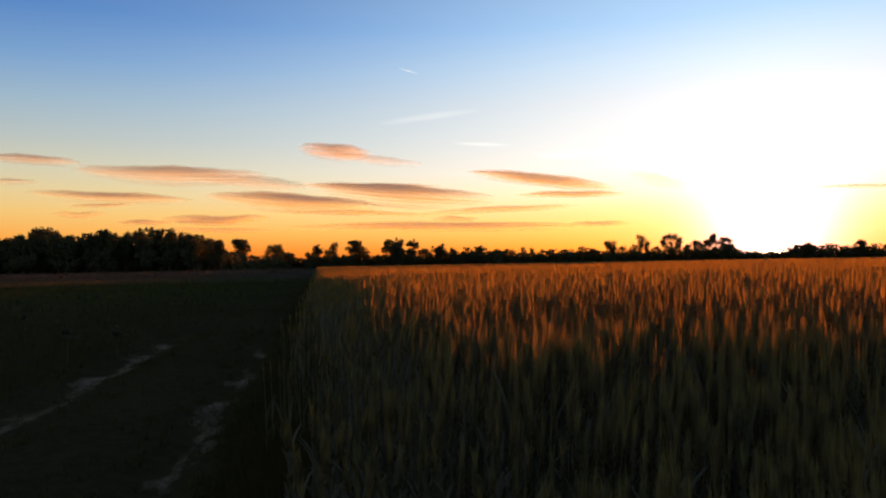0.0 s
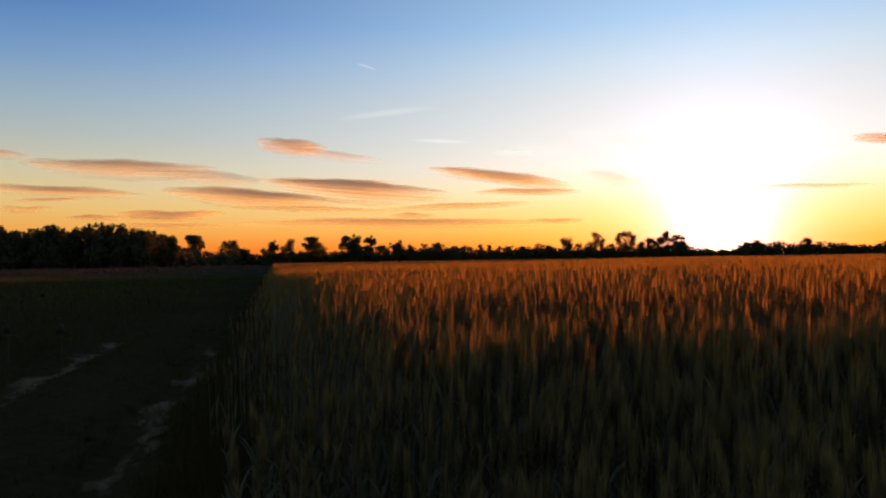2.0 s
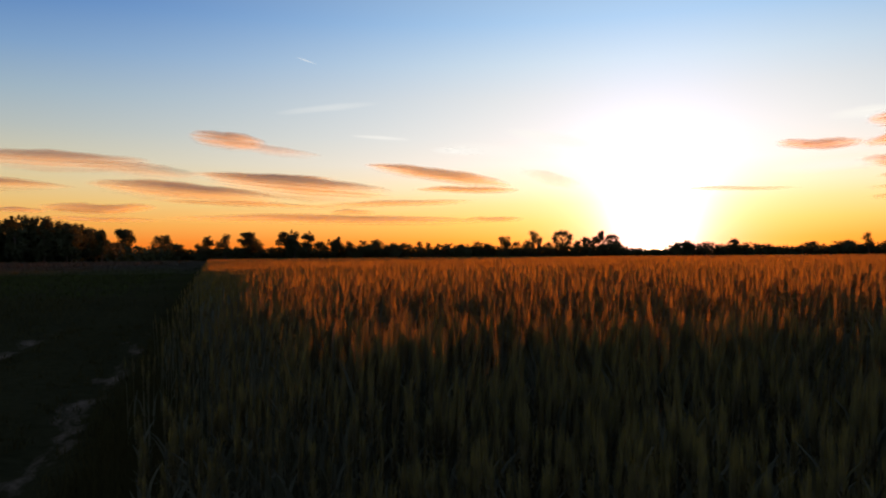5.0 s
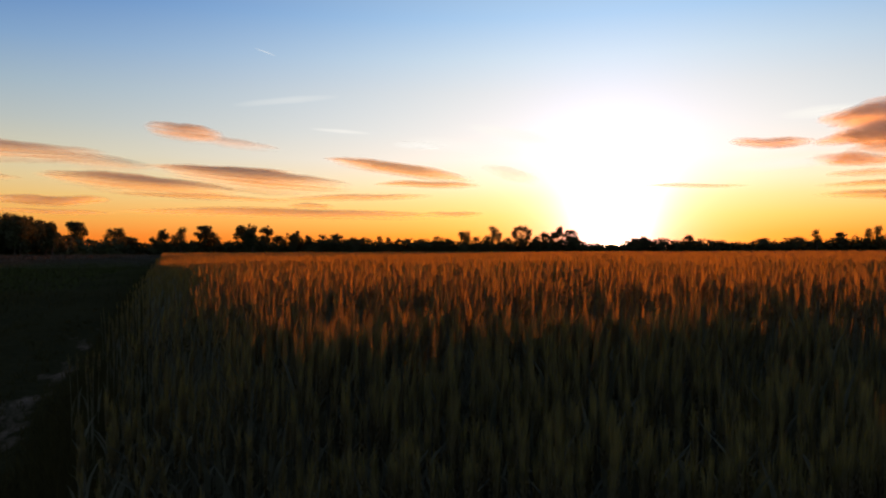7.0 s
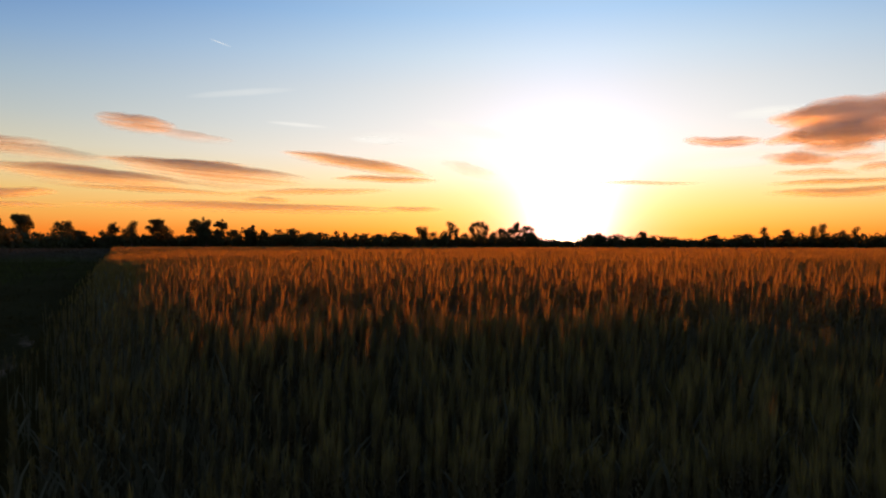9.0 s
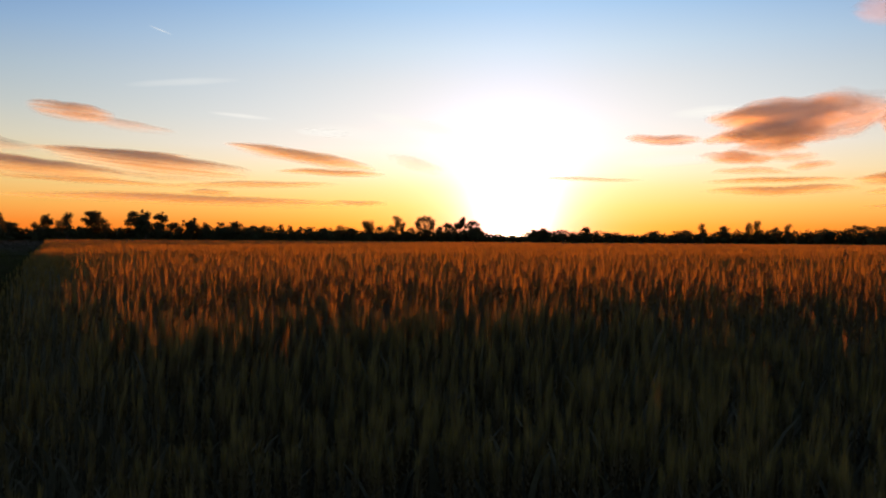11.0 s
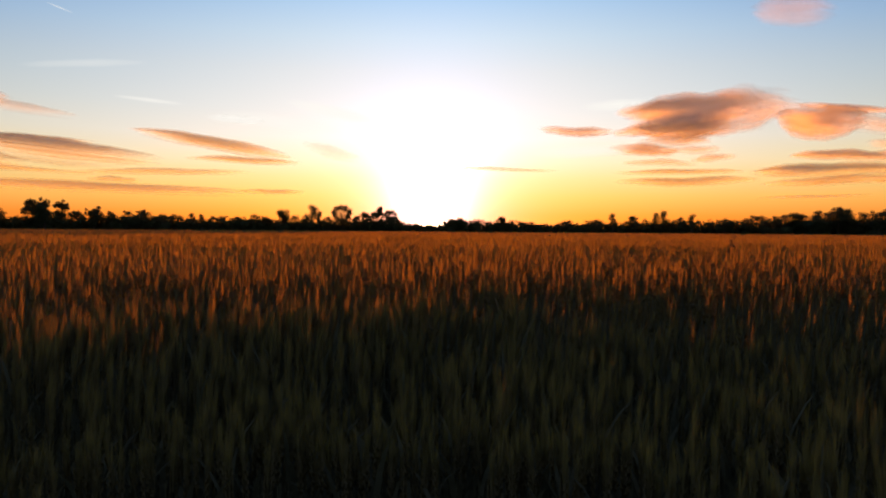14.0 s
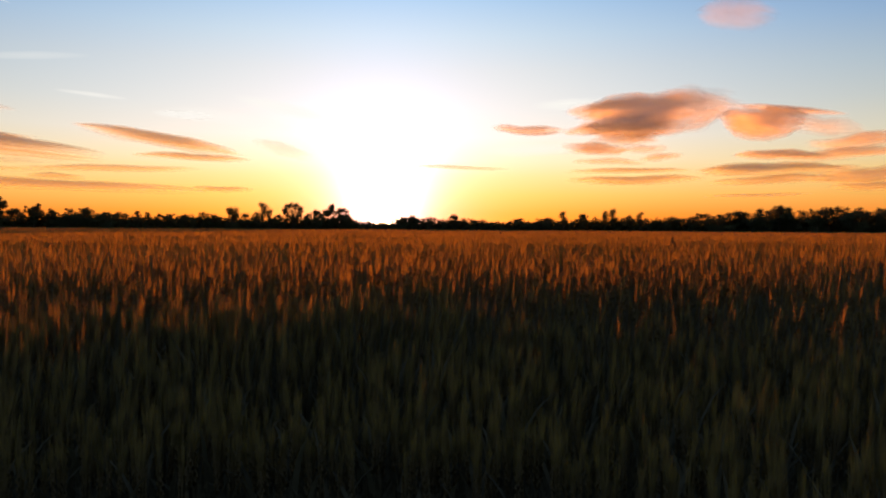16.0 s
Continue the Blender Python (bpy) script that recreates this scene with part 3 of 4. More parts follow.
def build_single_stalks():
    """The stalks in the nearest strip of the field, one by one."""
    rng = np.random.default_rng(41)
    kinds = []
    for _ in range(12):
        v, f, sl = wheat_shape(rng, 3).arrays()
        meshes = []
        for k, (nm, mat) in enumerate((("stem", STRAW), ("ear", EAR), ("leaf", BLADE), ("beard", EAR))):
            ids = f[sl == k]
            groups = np.split(ids, 4) if k == 2 else [ids]
            for g in groups:
                used, inv = np.unique(g, return_inverse=True)
                meshes.append((nm, mesh_from(nm, v[used], inv.reshape(-1, 3), [mat])))
        kinds.append(meshes)
    for _ in range(350):
        r, az = math.sqrt(rng.uniform(1.65 ** 2, 1.95 ** 2)), radians(rng.uniform(-25, 62))
        x, y = CENTRE[0] + r * math.sin(az), CENTRE[1] + r * math.cos(az)
        if x < wheat_edge(y) + 0.05:
            continue
        root = tagged(new("wheat_stalk"), "single ripening bearded wheat stalk in the shaded field edge", "wheat", "near wheat stalks")
        h, w = float(wheat_height(x, y) - margin_dip(x - wheat_edge(y), y)) + rng.normal(0, 0.022), rng.uniform(1.1, 1.4)
        root.location, root.scale = (x, y, -0.005), (w, w, h)
        root.rotation_euler = (rng.normal(0.01, 0.03), rng.normal(0.02, 0.03), rng.uniform(0, 6.28))
        for nm, me in kinds[int(rng.integers(0, 12))]:
            piece = part(nm, me, root)
            if nm == "beard":
                tagged(piece, "fine stiff beard of awns", kind="stuff")


build_single_stalks()


def dock_plant(x, y, top, seed, matter, label):
    """A dried dock standing above the ears: stem, seed heads, leaves."""
    rng = np.random.default_rng(seed)
    root = tagged(new("dock_plant"), label, "weed", "dock plants")
    root.location = (x, y, -0.01)
    st = Shape()
    st.tube([(0, 0, 0), (0.01, 0, top * 0.5), (0.0, 0.01, top)], (0.006, 0.005, 0.002), 5)
    v, f, sl = st.arrays()
    part("stem", mesh_from("stem", v, f, [matter]), root)
    for k in range(5):
        hd = Shape()
        g = k * 1.26
        reach, z0, ln = (0.0, top * 0.80, top * 0.22) if k == 0 else (0.035, top * (0.66 + 0.03 * k), top * 0.15)
        leaf_cloud(hd, rng, (math.cos(g) * reach, math.sin(g) * reach, z0 + ln * 0.5), (0.026, 0.026, ln * 0.5), 90, 0.015, 0.0)
        v, f, sl = hd.arrays()
        part("seed_head", mesh_from("seed_head", v, f, [matter]), root)
    for k in range(3):
        lf = Shape()
        g = k * 2.1
        pts = [(math.cos(g) * 0.16 * t, math.sin(g) * 0.16 * t, 0.3 + 0.1 * k + 0.14 * t - 0.12 * t * t) for t in (0, 0.3, 0.7, 1.0)]
        lf.ribbon(pts, (0.006, 0.022, 0.018, 0.002), (-math.sin(g), math.cos(g), 0))
        v, f, sl = lf.arrays()
        part("leaf", mesh_from("leaf", v, f, [BLADE]), root)


dock_plant(12.8, 9.5, 1.14, 3, BARK, "dark dried dock plant standing above the wheat ears")
for i, (wx, wy, top) in enumerate(((-1.75, 8.7, 0.5), (-1.25, 8.95, 0.44), (-4.5, 11.9, 0.45), (-6.4, 17.4, 0.6))):
    dock_plant(wx, wy, top, 4 + i, DRY, "pale dried dock plant in the meadow grass")


# ---- meadow grass beside the track ----
def tuft_shape(rng, blades, tall, spread, segs=2):
    sh = Shape()
    for _ in range(blades):
        g, r = rng.uniform(0, 6.28), spread * math.sqrt(rng.random())
        h, out = tall * rng.uniform(0.5, 1.1), tall * rng.uniform(0.1, 0.6)
        b = rng.uniform(0, 6.28)
        x0, y0 = r * math.cos(b), r * math.sin(b)
        ways = [i / segs for i in range(segs + 1)]
        pts = [(x0 + math.cos(g) * out * f * f, y0 + math.sin(g) * out * f * f, h * f) for f in ways]
        sh.ribbon(pts, [0.0035 * (1 - f) + 0.0004 for f in ways], (-math.sin(g), math.cos(g), 0), 0)
    return sh.arrays()


def grass_patch(rng, r0, r1, density, shapes, tall=1.0, wide=1.0):
    az0, az1 = -64, -8
    n = int(0.5 * radians(az1 - az0) * (r1 * r1 - r0 * r0) * density)
    r, az = np.sqrt(rng.uniform(r0 * r0, r1 * r1, n)), np.radians(rng.uniform(az0, az1, n))
    x, y = CENTRE[0] + r * np.sin(az), CENTRE[1] + r * np.cos(az)
    u = (x - TRACK_AT[0]) * math.cos(TRACK_TURN) + (y - TRACK_AT[1]) * math.sin(TRACK_TURN)
    bare = np.minimum(np.abs(u - RUTS[0]), np.abs(u - RUTS[1])) < rng.uniform(0.03, 0.30, n)
    keep = (x < wheat_edge(y) + 0.15) & ~bare
    x, y, u = x[keep], y[keep], u[keep]
    n = len(x)
    on_track = (u > -2.0) & (u < 0.35)
    h = np.where(on_track, 0.55, 1.0) * rng.uniform(0.6, 1.3, n) * tall
    return scatter(shapes, x, y, np.full(n, -0.01), h, np.full(n, wide), rng.normal(0, 0.2, (n, 2)), rng)


def build_grass():
    rng = np.random.default_rng(11)
    close = [tuft_shape(rng, 9, 0.14, 0.06) for _ in range(8)]
    far = [tuft_shape(rng, 5, 0.18, 0.15, 1) for _ in range(6)]
    v, f, s = gather([grass_patch(rng, 2.4, 14.0, 45, close), grass_patch(rng, 14.0, 24.0, 10, far, 1.1, 2.0)])
    tagged(new("meadow_grass", mesh_from("meadow_grass", v, f, [GRASS], s)), "short dark green meadow grass beside the farm track", "grass", kind="stuff")
    # rank uncut verge between the wheel rut and the wheat
    n = 9000
    y = 1.5 + 45 * rng.random(n) ** 1.8
    x = wheat_edge(y) - rng.gamma(1.6, 0.12, n) + 0.24
    tall = rng.uniform(0.9, 2.2, n) * np.clip(1.15 - 1.9 * np.maximum(wheat_edge(y) - x, 0), 0.3, 1.1)
    v, f, s = scatter(close, x, y, np.full(n, -0.02), tall, rng.uniform(1.0, 1.8, n), rng.normal(0, 0.15, (n, 2)), rng)
    tagged(new("verge_grass", mesh_from("verge_grass", v, f, [GRASS], s)), "rank uncut dark grass between the rut and the wheat", "grass", kind="stuff")
    v, f, s = grass_patch(rng, 24.0, 58.0, 5.0, far, 0.9, 3.2)
    tagged(new("young_crop", mesh_from("young_crop", v, f, [CROP], s)), "low green crop on the far side of the meadow", "crop", kind="stuff")
    v, f, s = grass_patch(rng, 58.0, 66.0, 5.0, far, 2.2, 4.0)
    tagged(new("ditch_grass", mesh_from("ditch_grass", v, f, [LEAF], s)), "dark rank growth along a field ditch", "grass", kind="stuff")
    v, f, s = grass_patch(rng, 68.0, 120.0, 1.3, far, 1.0, 6.0)
    tagged(new("stubble", mesh_from("stubble", v, f, [DRY], s)), "pale dry stubble between the ditch and the wood", "grass", kind="stuff")
    n = 5000
    az, r = np.radians(rng.uniform(-40, -15, n)), rng.uniform(120, 215, n)
    x, y = CENTRE[0] + r * np.sin(az), CENTRE[1] + r * np.cos(az)
    v, f, s = scatter(far, x, y, np.zeros(n), rng.uniform(2.0, 4.5, n), np.full(n, 9.0), np.zeros((n, 2)), rng)
    tagged(new("dry_grass", mesh_from("dry_grass", v, f, [DRY], s)), "pale dry grass strip at the foot of the wood", "grass", kind="stuff")


build_grass()


# ---- trees ----
def place(az, dist):
    return CENTRE[0] + dist * math.sin(radians(az)), CENTRE[1] + dist * math.cos(radians(az))


def tree(az, dist, top, width, style, seed, label, category="tree", group=""):
    """A tree with trunk, limbs and crown; top: its top's height in degrees over eye level; width: its crown's in metres."""
    rng = np.random.default_rng(seed)
    x, y = place(az, dist)
    h = dist * math.tan(radians(top)) + 1.17
    root = tagged(new("tree"), label, category, group)
    root.location = (x, y, 0)
    w = width / 2
    lobes = []
    if style == "round":
        for _ in range(22):
            f = rng.uniform(0.22, 0.93)
            g, k = rng.uniform(0, 6.28), rng.uniform(0.35, 1.0) * (0.74 - 2.4 * (f - 0.58) ** 2)
            r = w * rng.uniform(0.22, 0.36)
            lobes.append(((math.cos(g) * w * k, math.sin(g) * w * k, min(h * f, h - r)), (r, r, r * rng.uniform(0.6, 1.1)), int(20 + 230 * (r / w) ** 1.3)))
        for _ in range(3):
            f = rng.uniform(0.45, 0.97)
            g, k = rng.uniform(0, 6.28), rng.uniform(0.75, 1.1) * (0.95 - 2.6 * (f - 0.58) ** 2)
            lobes.append(((math.cos(g) * w * k, math.sin(g) * w * k, h * f), (w * 0.15, w * 0.15, w * 0.17), 20))
        lobes.append(((0, 0, h * 0.5), (w * 0.5, w * 0.5, h * 0.26), 170))
        fill = 0.3
    elif style == "open":
        for i in range(11):
            g = i * 0.571 + rng.uniform(-0.15, 0.15)
            lobes.append(((math.cos(g) * w * 0.70, rng.uniform(-0.4, 0.4) * w, h * (0.67 + 0.23 * math.sin(g))), (w * 0.27, w * 0.27, h * 0.10), 70))
        lobes.append(((0, 0, h * 0.30), (w * 0.42, w * 0.42, h * 0.26), 240))
        lobes.append(((0, 0, h * 0.66), (w * 0.55, w * 0.55, h * 0.22), 150))
        fill = 0.3
    elif style == "tall":
        for i in range(8):
            f = i / 7
            lobes.append(((rng.uniform(-0.35, 0.35) * w, rng.uniform(-0.35, 0.35) * w, h * (0.32 + 0.58 * f)), (w * (0.75 - 0.35 * abs(f - 0.6)), w * 0.6, h * 0.10), 85))
        fill = 0.2
    else:  # bushy to the ground
        for i in range(12):
            g, k = rng.uniform(0, 6.28), rng.uniform(0.1, 0.7)
            z = h * rng.uniform(0.15, 0.85)
            lobes.append(((math.cos(g) * w * k, math.sin(g) * w * k, z), (w * 0.42, w * 0.42, h * 0.15), 95))
        lobes.append(((rng.uniform(-0.3, 0.3) * w, 0, h * 0.85), (w * 0.36, w * 0.36, h * 0.14), 90))
        for _ in range(3):
            g, k = rng.uniform(0, 6.28), rng.uniform(0.2, 0.7)
            lobes.append(((math.cos(g) * w * k, math.sin(g) * w * k, h * rng.uniform(0.82, 0.98)), (w * 0.16, w * 0.16, h * 0.06), 18))
        fill = 0.1
    crown = Shape()
    size = max(0.30, 0.030 * h + 0.02 * width)
    for c, r, n in lobes:
        leaf_cloud(crown, rng, c, r, int(n * 2.2), size * 0.62, fill * 0.6)
    cv, cf, cs = crown.arrays()
    part("crown", mesh_from("crown", cv, cf, [LEAF]), root)
    trunk = Shape()
    tr = 0.022 * h + 0.05
    mid = h * (0.9 if style == "tall" else 0.62)
    sway = rng.uniform(-0.03, 0.03) * h
    trunk.limb((0, 0, -0.3), (sway * 0.4, 0, mid * 0.5), tr * 1.25, tr * 0.8, 7)
    trunk.limb((sway * 0.4, 0, mid * 0.5), (sway, 0, mid), tr * 0.8, tr * 0.25, 7)
    tv, tf, ts = trunk.arrays()
    part("trunk", mesh_from("trunk", tv, tf, [BARK]), root)
    for c, r, n in lobes[:6]:
        lb = Shape()
        z0 = min(mid * 0.95, max(h * 0.18, c[2] - h * 0.22))
        lb.limb((sway * z0 / mid, 0, z0), c, tr * 0.42, tr * 0.12, 5, bend=0.02 * h)
        lv, lf, ls = lb.arrays()
        part("limb", mesh_from("limb", lv, lf, [BARK]), root)
    return root


MIDDLE = 350.0
# azimuth, top above eye level in degrees, crown width in metres
WOOD_DENSE = [(-28.3, 2.45, 6.0), (-27.7, 2.75, 6.0), (-27.1, 2.9, 6.0), (-26.55, 3.05, 6.0), (-25.95, 2.95, 6.0), (-25.35, 2.98, 6.0), (-24.75, 2.72, 6.0), (-24.2, 2.6, 6.0)]
WOOD_BROAD = [(-36.3, 2.1, 9), (-35.6, 2.2, 8), (-34.7, 2.5, 9), (-33.9, 2.55, 8), (-33.3, 2.98, 10), (-32.5, 2.7, 9), (-31.7, 2.5, 9), (-30.8, 2.55, 9),
              (-29.8, 2.85, 9), (-29.0, 2.4, 8), (-24.0, 2.5, 9), (-23.3, 2.5, 8), (-22.6, 2.2, 8), (-21.8, 2.12, 6), (-37.4, 2.4, 10), (-38.6, 2.6, 11), (-23.7, 2.35, 7), (-22.9, 2.25, 7), (-22.2, 2.0, 6), (-30.3, 2.5, 8), (-28.9, 2.0, 8), (-32.1, 2.4, 8), (-34.2, 2.3, 8), (-35.2, 2.1, 8)]
ROW_ROUND = [(-20.4, 2.17, 11.1), (-11.85, 1.98, 9.8), (-8.9, 2.1, 11.7), (-8.4, 2, 8.5), (-7.4, 1.95, 9.1), (-5.3, 1.64, 8.5), (14.05, 1.46, 7.2), (15.95, 1.6, 9.1), (21.4, 1.08, 7.8), (24.6, 1.2, 6.5), (34.4, 1.26, 7.2)]
ROW_BUSHY = [(-18, 1.7, 8.8), (-16.9, 1.12, 9.5), (-14.7, 1.62, 8.1), (-15.3, 1.05, 6.8), (-6.4, 1.2, 7.4), (-4.2, 1.22, 7.4), (-3.2, 1.28, 8.1), (-2.2, 1.34, 8.8), (-0.8, 1.1, 10.1), (0.1, 1.05, 8.8), (3.4, 0.98, 8.1), (4.5, 1, 8.8), (5.6, 1.14, 9.5), (6.4, 1, 7.4), (7.75, 1.55, 7), (8.8, 1.12, 6.8), (9.5, 1.2, 6.1), (11.2, 1.05, 6.8), (13.3, 1.15, 6.8), (20.6, 1, 8.1), (15.05, 1.86, 6.2), (14.55, 1.4, 5.5)]
ROW_TALL = [(-13.45, 1.78, 6.2), (-13.9, 1.25, 5.6), (-11, 1.4, 5.6), (-17.5, 1.75, 5), (1.2, 1.2, 3.8), (1.9, 1.1, 3.8), (2.6, 1, 3.8), (9.95, 1.93, 6.5), (33, 1.42, 4.5), (36.05, 1.45, 4.2), (36.65, 1.64, 5.5), (38.65, 1.38, 4.2), (37.9, 1.15, 4.5), (10.45, 1.45, 3.8), (22.6, 0.95, 5)]
ROW_EAST = [(29.9, 0.85, 12), (31.5, 0.94, 12), (40.9, 1.06, 12), (43.2, 1.26, 12), (44.2, 1.2, 13), (45.2, 1.46, 13), (46.0, 1.35, 12), (46.9, 1.65, 11), (47.6, 1.55, 12), (48.2, 1.80, 14), (48.9, 1.65, 12), (49.8, 1.46, 10), (50.6, 1.5, 11), (51.3, 1.70, 12), (52.1, 1.68, 12), (52.9, 1.62, 12), (53.6, 1.4, 12), (54.4, 1.55, 12), (55.3, 1.6, 13)]


def build_trees():
    seed = 100
    for rows, dist, style, label, group in (
        (WOOD_DENSE, 232.0, "bushy", "tall dense dark tree in the wood behind the meadow", "trees of the wood"),
        (WOOD_BROAD, 225.0, "bushy", "dark broadleaf tree at the edge of the wood", "trees of the wood"),
        (ROW_ROUND, MIDDLE, "round", "round-crowned tree silhouetted in the row beyond the wheat", "trees beyond the wheat"),
        (ROW_BUSHY, MIDDLE, "bushy", "dense bushy tree silhouetted beyond the wheat field", "trees beyond the wheat"),
        (ROW_TALL, MIDDLE, "tall", "slender tall tree standing out of the hedgerow", "trees beyond the wheat"),
        (ROW_EAST, MIDDLE, "bushy", "dark tree of the woodland edge behind the field", "trees beyond the wheat"),
    ):
        for i, (az, top, width) in enumerate(rows):
            seed += 1
            tree(az, dist + 9 * math.sin(seed * 2.3), top, width, style, seed, label, group=group)
    tree(12.2, MIDDLE, 1.95, 10.5, "open", 77, "wide-crowned tree with gaps in its leaves beyond the wheat", group="trees beyond the wheat")


build_trees()


def hedge_top(az):
    """Height of the closed undergrowth over eye level, in degrees, along the row."""
    keys = ((-40, 2.1), (-34, 2.25), (-29.5, 2.2), (-27.5, 2.55), (-25, 2.6), (-23.5, 2.1), (-21.6, 1.5), (-20, 1.0), (-17.3, 0.95), (-15.7, 0.70), (-12, 0.86), (-6, 0.82), (-3, 1.0), (1, 0.78), (6, 0.86), (10, 0.72), (13, 0.85), (16, 0.85), (17.2, 0.66), (18.9, 0.46), (19.6, 0.52), (20.6, 0.86), (23, 0.80), (26, 0.78), (28.7, 0.55), (32, 0.74), (36, 0.95), (40, 0.92), (44, 1.02), (48, 1.2), (60, 1.3))
    return float(np.interp(az, [k[0] for k in keys], [k[1] for k in keys]))


def build_hedge():
    """Closed undergrowth along the foot of the trees."""
    rng = np.random.default_rng(23)
    sh = Shape()
    az = -41.0
    while az < 60:
        dist = 229.0 if az < -21 else (229 + (MIDDLE - 229) * (az + 21) / 4 if az < -17 else MIDDLE)
        x, y = place(az, dist + 4)
        h = dist * math.tan(radians(hedge_top(az) * rng.uniform(0.8, 1.06))) + 1.17
        step = rng.uniform(1.3, 2.4)
        leaf_cloud(sh, rng, (x, y, h * 0.4), (2.0, 3.0, h * 0.6), int(90 + h * 30), 0.72, 0.0)
        leaf_cloud(sh, rng, (x, y + 1, 1.3), (2.2, 1.5, 1.3), 45, 0.9, 0.0)
        az += math.degrees(step / dist)
    v, f, s = sh.arrays()
    tagged(new("undergrowth", mesh_from("undergrowth", v, f, [LEAF])), "dark closed undergrowth and shrubs along the tree line", "hedge", kind="stuff")


build_hedge()

# ---- clouds ----
# azimuth, height, half width, half height, tilt (degrees), density
CLOUDS_SOUTH = [
    (-34.13, 7.45, 3.19, 0.30, -1.6, 0.55),
    (-24.88, 6.85, 6.40, 0.61, -0.6, 0.70),
    (-19.27, 6.24, 3.92, 0.51, -4.1, 0.35),
    (-29.05, 5.14, 5.31, 0.36, -1.9, 0.70),
    (-29.79, 4.53, 2.17, 0.12, 2.9, 0.60),
    (-15.93, 4.76, 6.54, 0.64, -4.2, 0.90),
    (-21.95, 3.61, 3.82, 0.34, 0.1, 0.80),
    (-27.02, 3.31, 1.89, 0.16, 0.3, 0.70),
    (-21.75, 2.77, 3.82, 0.17, -0.2, 0.50),
    (-13.15, 8.72, 2.75, 0.58, -4.4, 0.75),
    (-10.0, 8.1, 3.6, 0.34, -6.5, 0.30),
    (-7.92, 5.36, 6.98, 0.79, -4.7, 0.85),
    (-10.75, 6.12, 5.64, 0.17, -1.0, 0.70),
    (2.82, 6.21, 5.58, 0.44, -8.1, 0.85),
    (4.95, 5.15, 4.05, 0.24, -0.7, 0.75),
    (-5.55, 2.87, 11.70, 0.35, -1.0, 0.75),
    (7.02, 2.85, 2.31, 0.17, 0.7, 0.60),
]
WISPS_SOUTH = [
    (-4.00, 3.46, 1.76, 0.20, -1.1, 0.60),
    (-0.70, 4.13, 6.10, 0.22, 1.6, 0.55),
    (-11.22, 4.00, 6.49, 0.17, -2.3, 0.50),
    (-31.22, 3.91, 1.77, 0.24, 0.8, 0.35),
    (-35.30, 5.99, 1.64, 0.19, 0.4, 0.40),
]
CIRRUS_ROWS = [
    (-5.84, 11.29, 3.75, 0.22, 7.0, 0.20),
    (-1.70, 9.15, 2.2, 0.12, -3.5, 0.5),
    (4.2, 8.15, 1.9, 0.22, -2.0, 0.7),
    (7.6, 8.0, 4.2, 0.45, -6.0, 0.45),
    (11.8, 8.9, 3.6, 0.42, -11.0, 0.75),
    (33.2, 9.5, 2.4, 0.34, 3.0, 0.75),
    (30.6, 6.1, 3.6, 0.40, 2.0, 0.45),
]
CLOUDS_NORTH = [
    (39.2, 8.65, 5.4, 1.45, 1.5, 1.0),
    (37.8, 7.65, 3.0, 1.05, 4.0, 0.75),
    (36.0, 9.1, 2.9, 0.55, 5.0, 0.8),
    (35.4, 7.55, 2.6, 0.40, 1.0, 0.85),
    (37.16, 6.66, 2.69, 0.42, -1.2, 0.50),
    (47.0, 7.8, 2.9, 1.06, -2.9, 0.95),
    (48.76, 8.42, 3.41, 0.27, -8.3, 0.75),
    (43.14, 8.95, 3.11, 0.80, -8.6, 0.40),
    (30.16, 7.61, 2.80, 0.34, -1.6, 0.75),
    (35.09, 6.11, 2.52, 0.42, -0.8, 0.85),
    (38.82, 6.04, 1.83, 0.29, -1.2, 0.40),
    (48.27, 5.25, 3.07, 0.35, -3.2, 0.90),
    (52.29, 5.21, 4.04, 0.38, 0.9, 0.70),
    (53.11, 6.15, 3.31, 0.49, 3.5, 0.75),
    (47.38, 4.25, 4.77, 0.48, -1.4, 0.75),
    (50.25, 4.36, 2.98, 0.23, -1.7, 0.60),
]
WISPS_NORTH = [
    (37.61, 4.43, 4.53, 0.19, -0.7, 0.70),
    (38.03, 3.79, 4.92, 0.30, -0.6, 0.75),
    (47.76, 3.52, 4.37, 0.30, 0.7, 0.70),
    (53.65, 3.73, 3.61, 0.57, 1.0, 0.75),
    (45.14, 4.30, 2.27, 0.32, -1.3, 0.60),
    (36.36, 5.07, 2.71, 0.25, -0.7, 0.45),
    (40.04, 5.35, 1.61, 0.29, 4.7, 0.50),
    (45.15, 15.03, 2.7, 0.9, -8.6, 0.26),
    (46.67, 2.54, 3.71, 0.10, 1.2, 0.60),
    (24.53, 4.73, 4.15, 0.14, -1.4, 0.38),
    (11.36, 5.88, 2.30, 0.45, -15.3, 0.16),
    (50.89, 7.03, 2.42, 0.65, -3.1, 0.35),
    (53.83, 2.97, 2.62, 0.26, -1.3, 0.60),
    (42.94, 10.0, 2.14, 0.50, -3.0, 0.15),
]


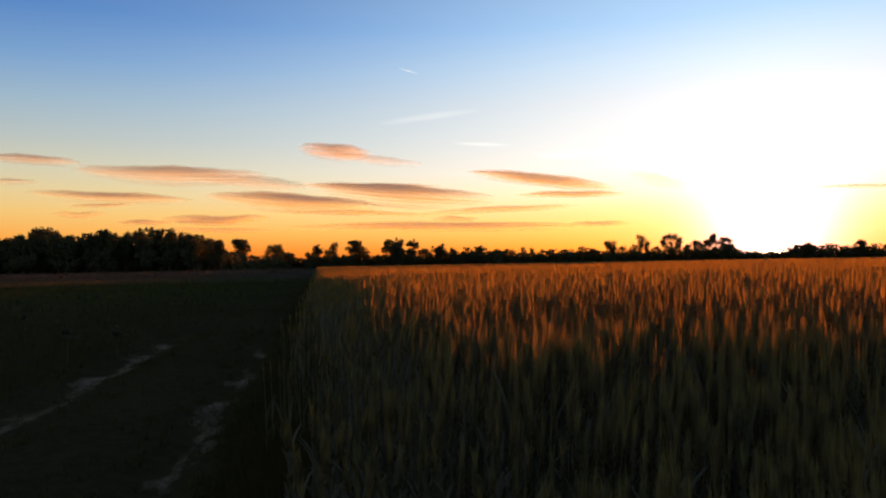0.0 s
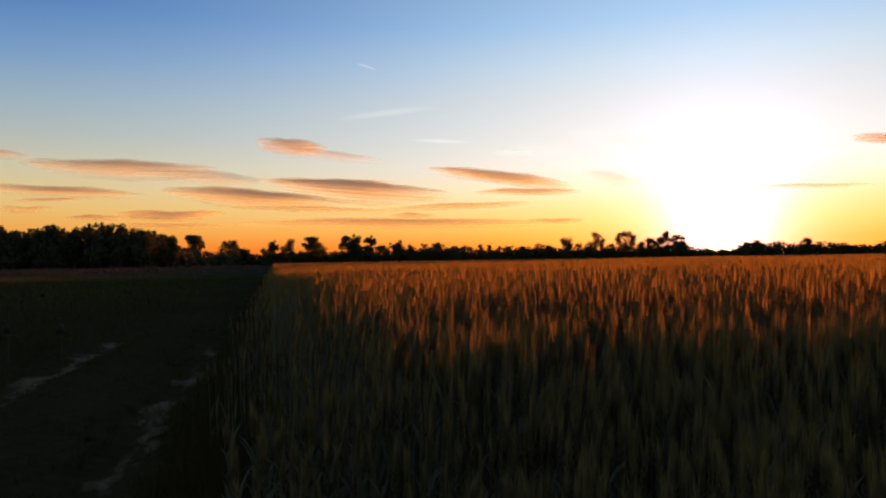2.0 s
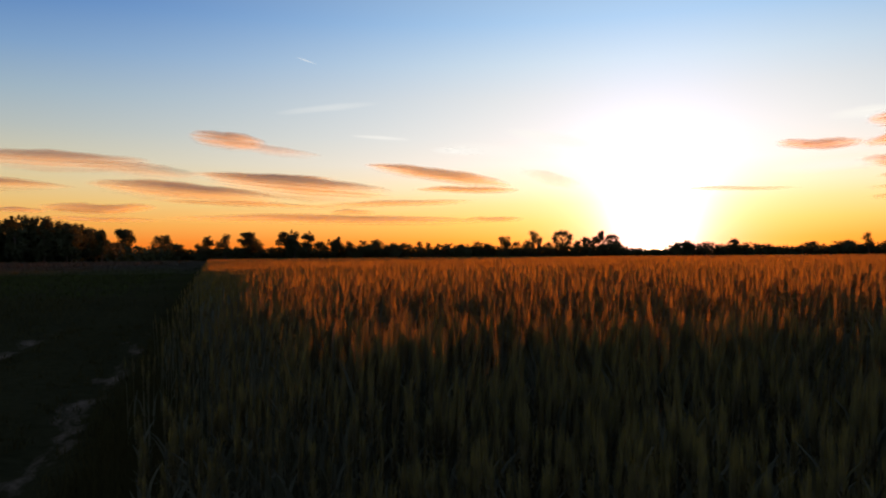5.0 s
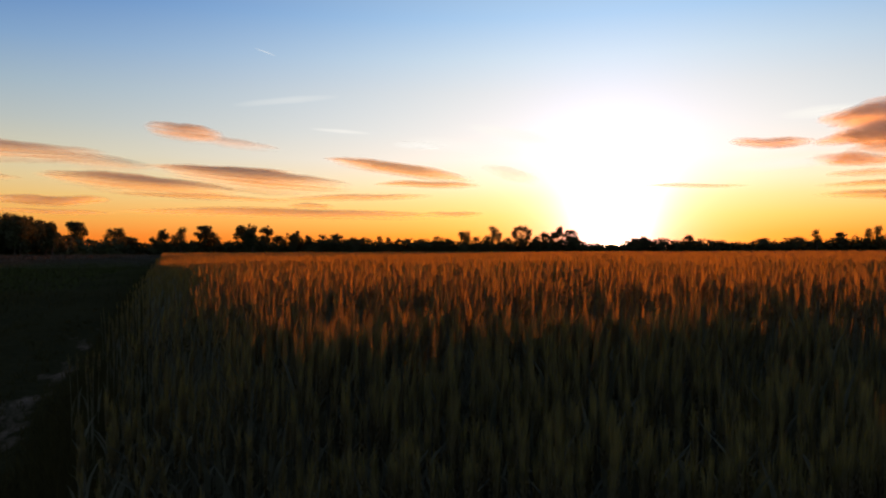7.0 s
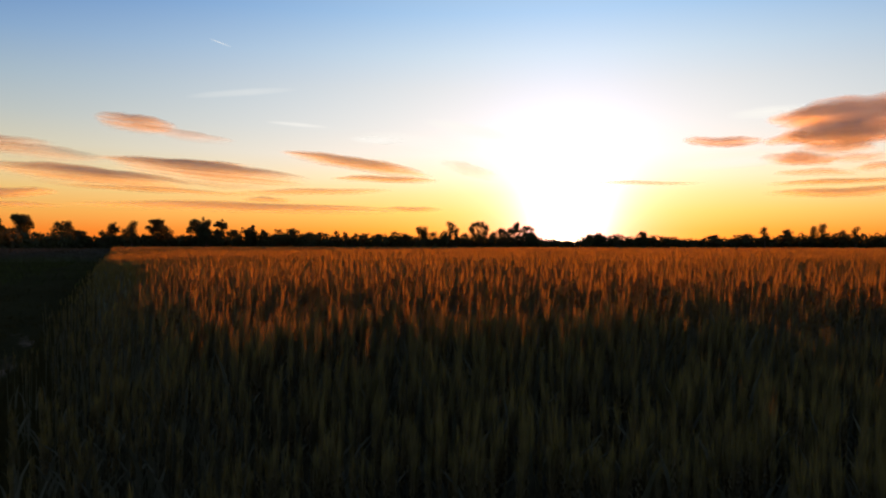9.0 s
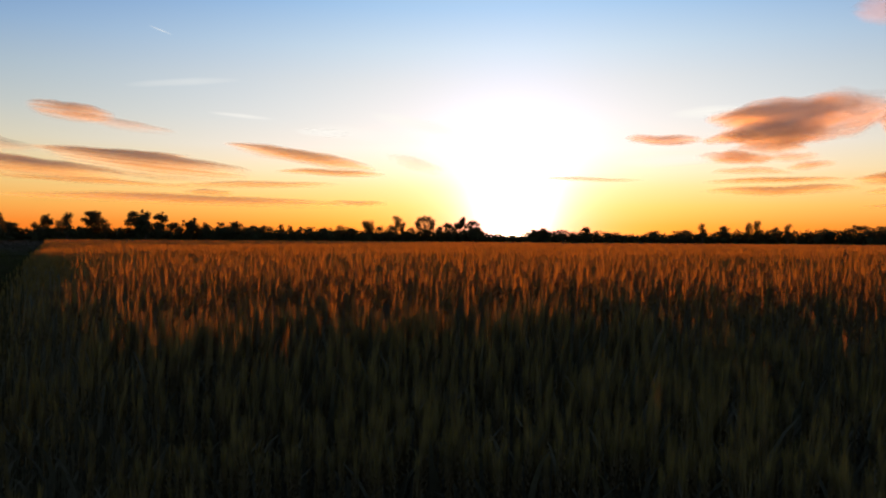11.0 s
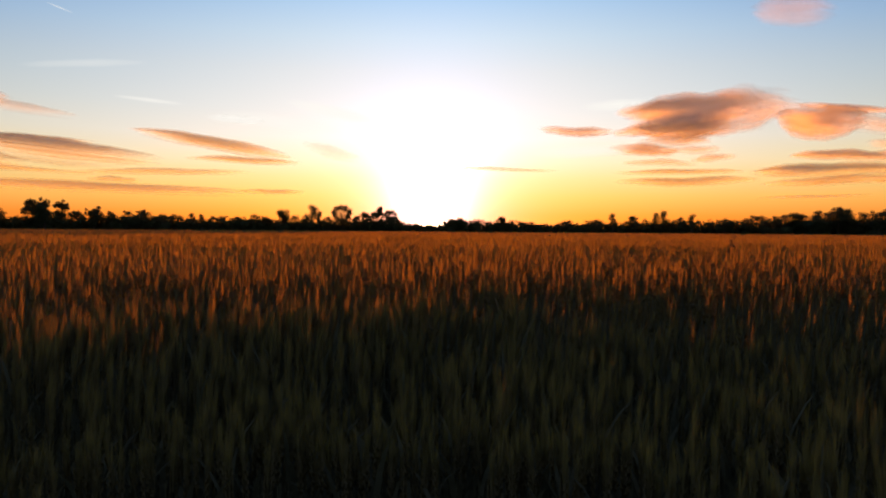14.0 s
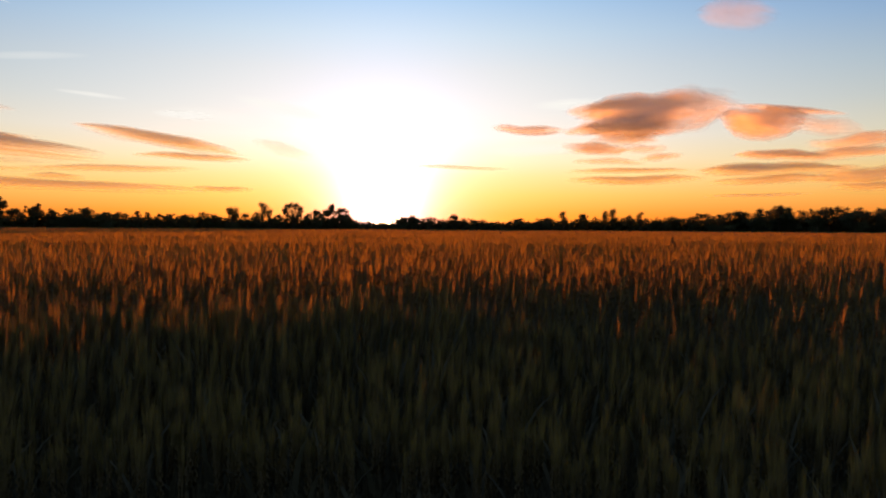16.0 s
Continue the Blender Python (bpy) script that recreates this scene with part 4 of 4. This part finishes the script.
def cloud(az, el, half_w, half_h, tilt, dense, seed, matter, name="cloud", label="thin orange-grey cloud streak above the sunset", category="cloud"):
    """A lens-shaped cloud far away, thicker in the middle, with torn ends."""
    rng = np.random.default_rng(seed)
    dist = 3600.0 + 25 * (seed % 17)
    nu, nv = 32, 8
    hw, hh = dist * math.tan(radians(half_w)) * 1.12, dist * math.tan(radians(half_h)) * 1.35
    phase, skew = rng.uniform(0, 6.28, 3), rng.uniform(-0.5, 0.5)
    # long thin streaks undulate
    wave = 0.0 if abs(tilt) > 4 or matter == CIRRUS else 0.32 if matter in (CLOUD_LOW, CLOUD_TORN) else 0.12
    verts, uvs = [], []
    for side in (1, -1):
        for j in range(nv + 1):
            for i in range(nu + 1):
                u, v = -1 + 2 * i / nu, -1 + 2 * j / nv
                env = math.sqrt(max(0.0, 1 - abs(u) ** 2.2))
                torn = 1 + 0.06 * math.sin(7 * u + phase[0]) + 0.03 * math.sin(17 * u + phase[1])
                bow = 0.35 * (1 - u * u) * skew + wave * (0.5 * math.sin(2.6 * u + phase[2]) + 0.22 * math.sin(6.3 * u + phase[0]))
                verts.append((u * hw, side * hh * 1.5 * env * max(0.0, 1 - v * v), (v * env * torn + bow) * hh))
                uvs.append((u, v))
    tris, n = [], nu + 1
    for side in (0, 1):
        base = side * n * (nv + 1)
        for j in range(nv):
            for i in range(nu):
                q = base + j * n + i
                tris += [(q, q + 1, q + n + 1), (q, q + n + 1, q + n)] if side else [(q, q + n + 1, q + 1), (q, q + n, q + n + 1)]
    me = mesh_from(name, verts, tris, [matter])
    layer = me.uv_layers.new(name="UVMap")
    idx = np.array(tris).ravel()
    layer.data.foreach_set("uv", np.array(uvs, np.float32)[idx].ravel())
    me.polygons.foreach_set("use_smooth", [True] * len(tris))
    ob = tagged(new(name, me), label, category, "sunset clouds")
    x, y = place(az, dist)
    ob.matrix_world = pose(x, y, dist * math.tan(radians(el)) + 1.17, 0, 0, -az) @ pose(0, 0, 0, 0, -tilt, 0)
    ob.color = (1, 1, 1, dense * 0.93)
    return ob


def build_clouds():
    seed = 0
    for rows, high, label in (
        (CLOUDS_SOUTH, CLOUD_LENS, "flat orange-grey lens-shaped cloud low over the wood"),
        (WISPS_SOUTH, CLOUD_LENS, "faint wisp of cloud above the sunset"),
        (CLOUDS_NORTH, CLOUD_TORN, "billowed orange-grey cloud lit from below by the sun"),
        (WISPS_NORTH, CLOUD_TORN, "thin orange streak of cloud above the field"),
    ):
        for row in rows:
            seed += 1
            bulky = row[3] > 1.0
            cloud(*row, seed, CLOUD_BILLOW if bulky else CLOUD_LOW if row[1] < 4.45 or 0 < row[0] < 25 else high, label=label)
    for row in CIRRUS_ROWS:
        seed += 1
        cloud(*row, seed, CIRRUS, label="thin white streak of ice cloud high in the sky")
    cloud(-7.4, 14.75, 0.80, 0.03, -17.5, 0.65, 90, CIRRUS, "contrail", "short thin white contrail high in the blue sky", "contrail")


build_clouds()
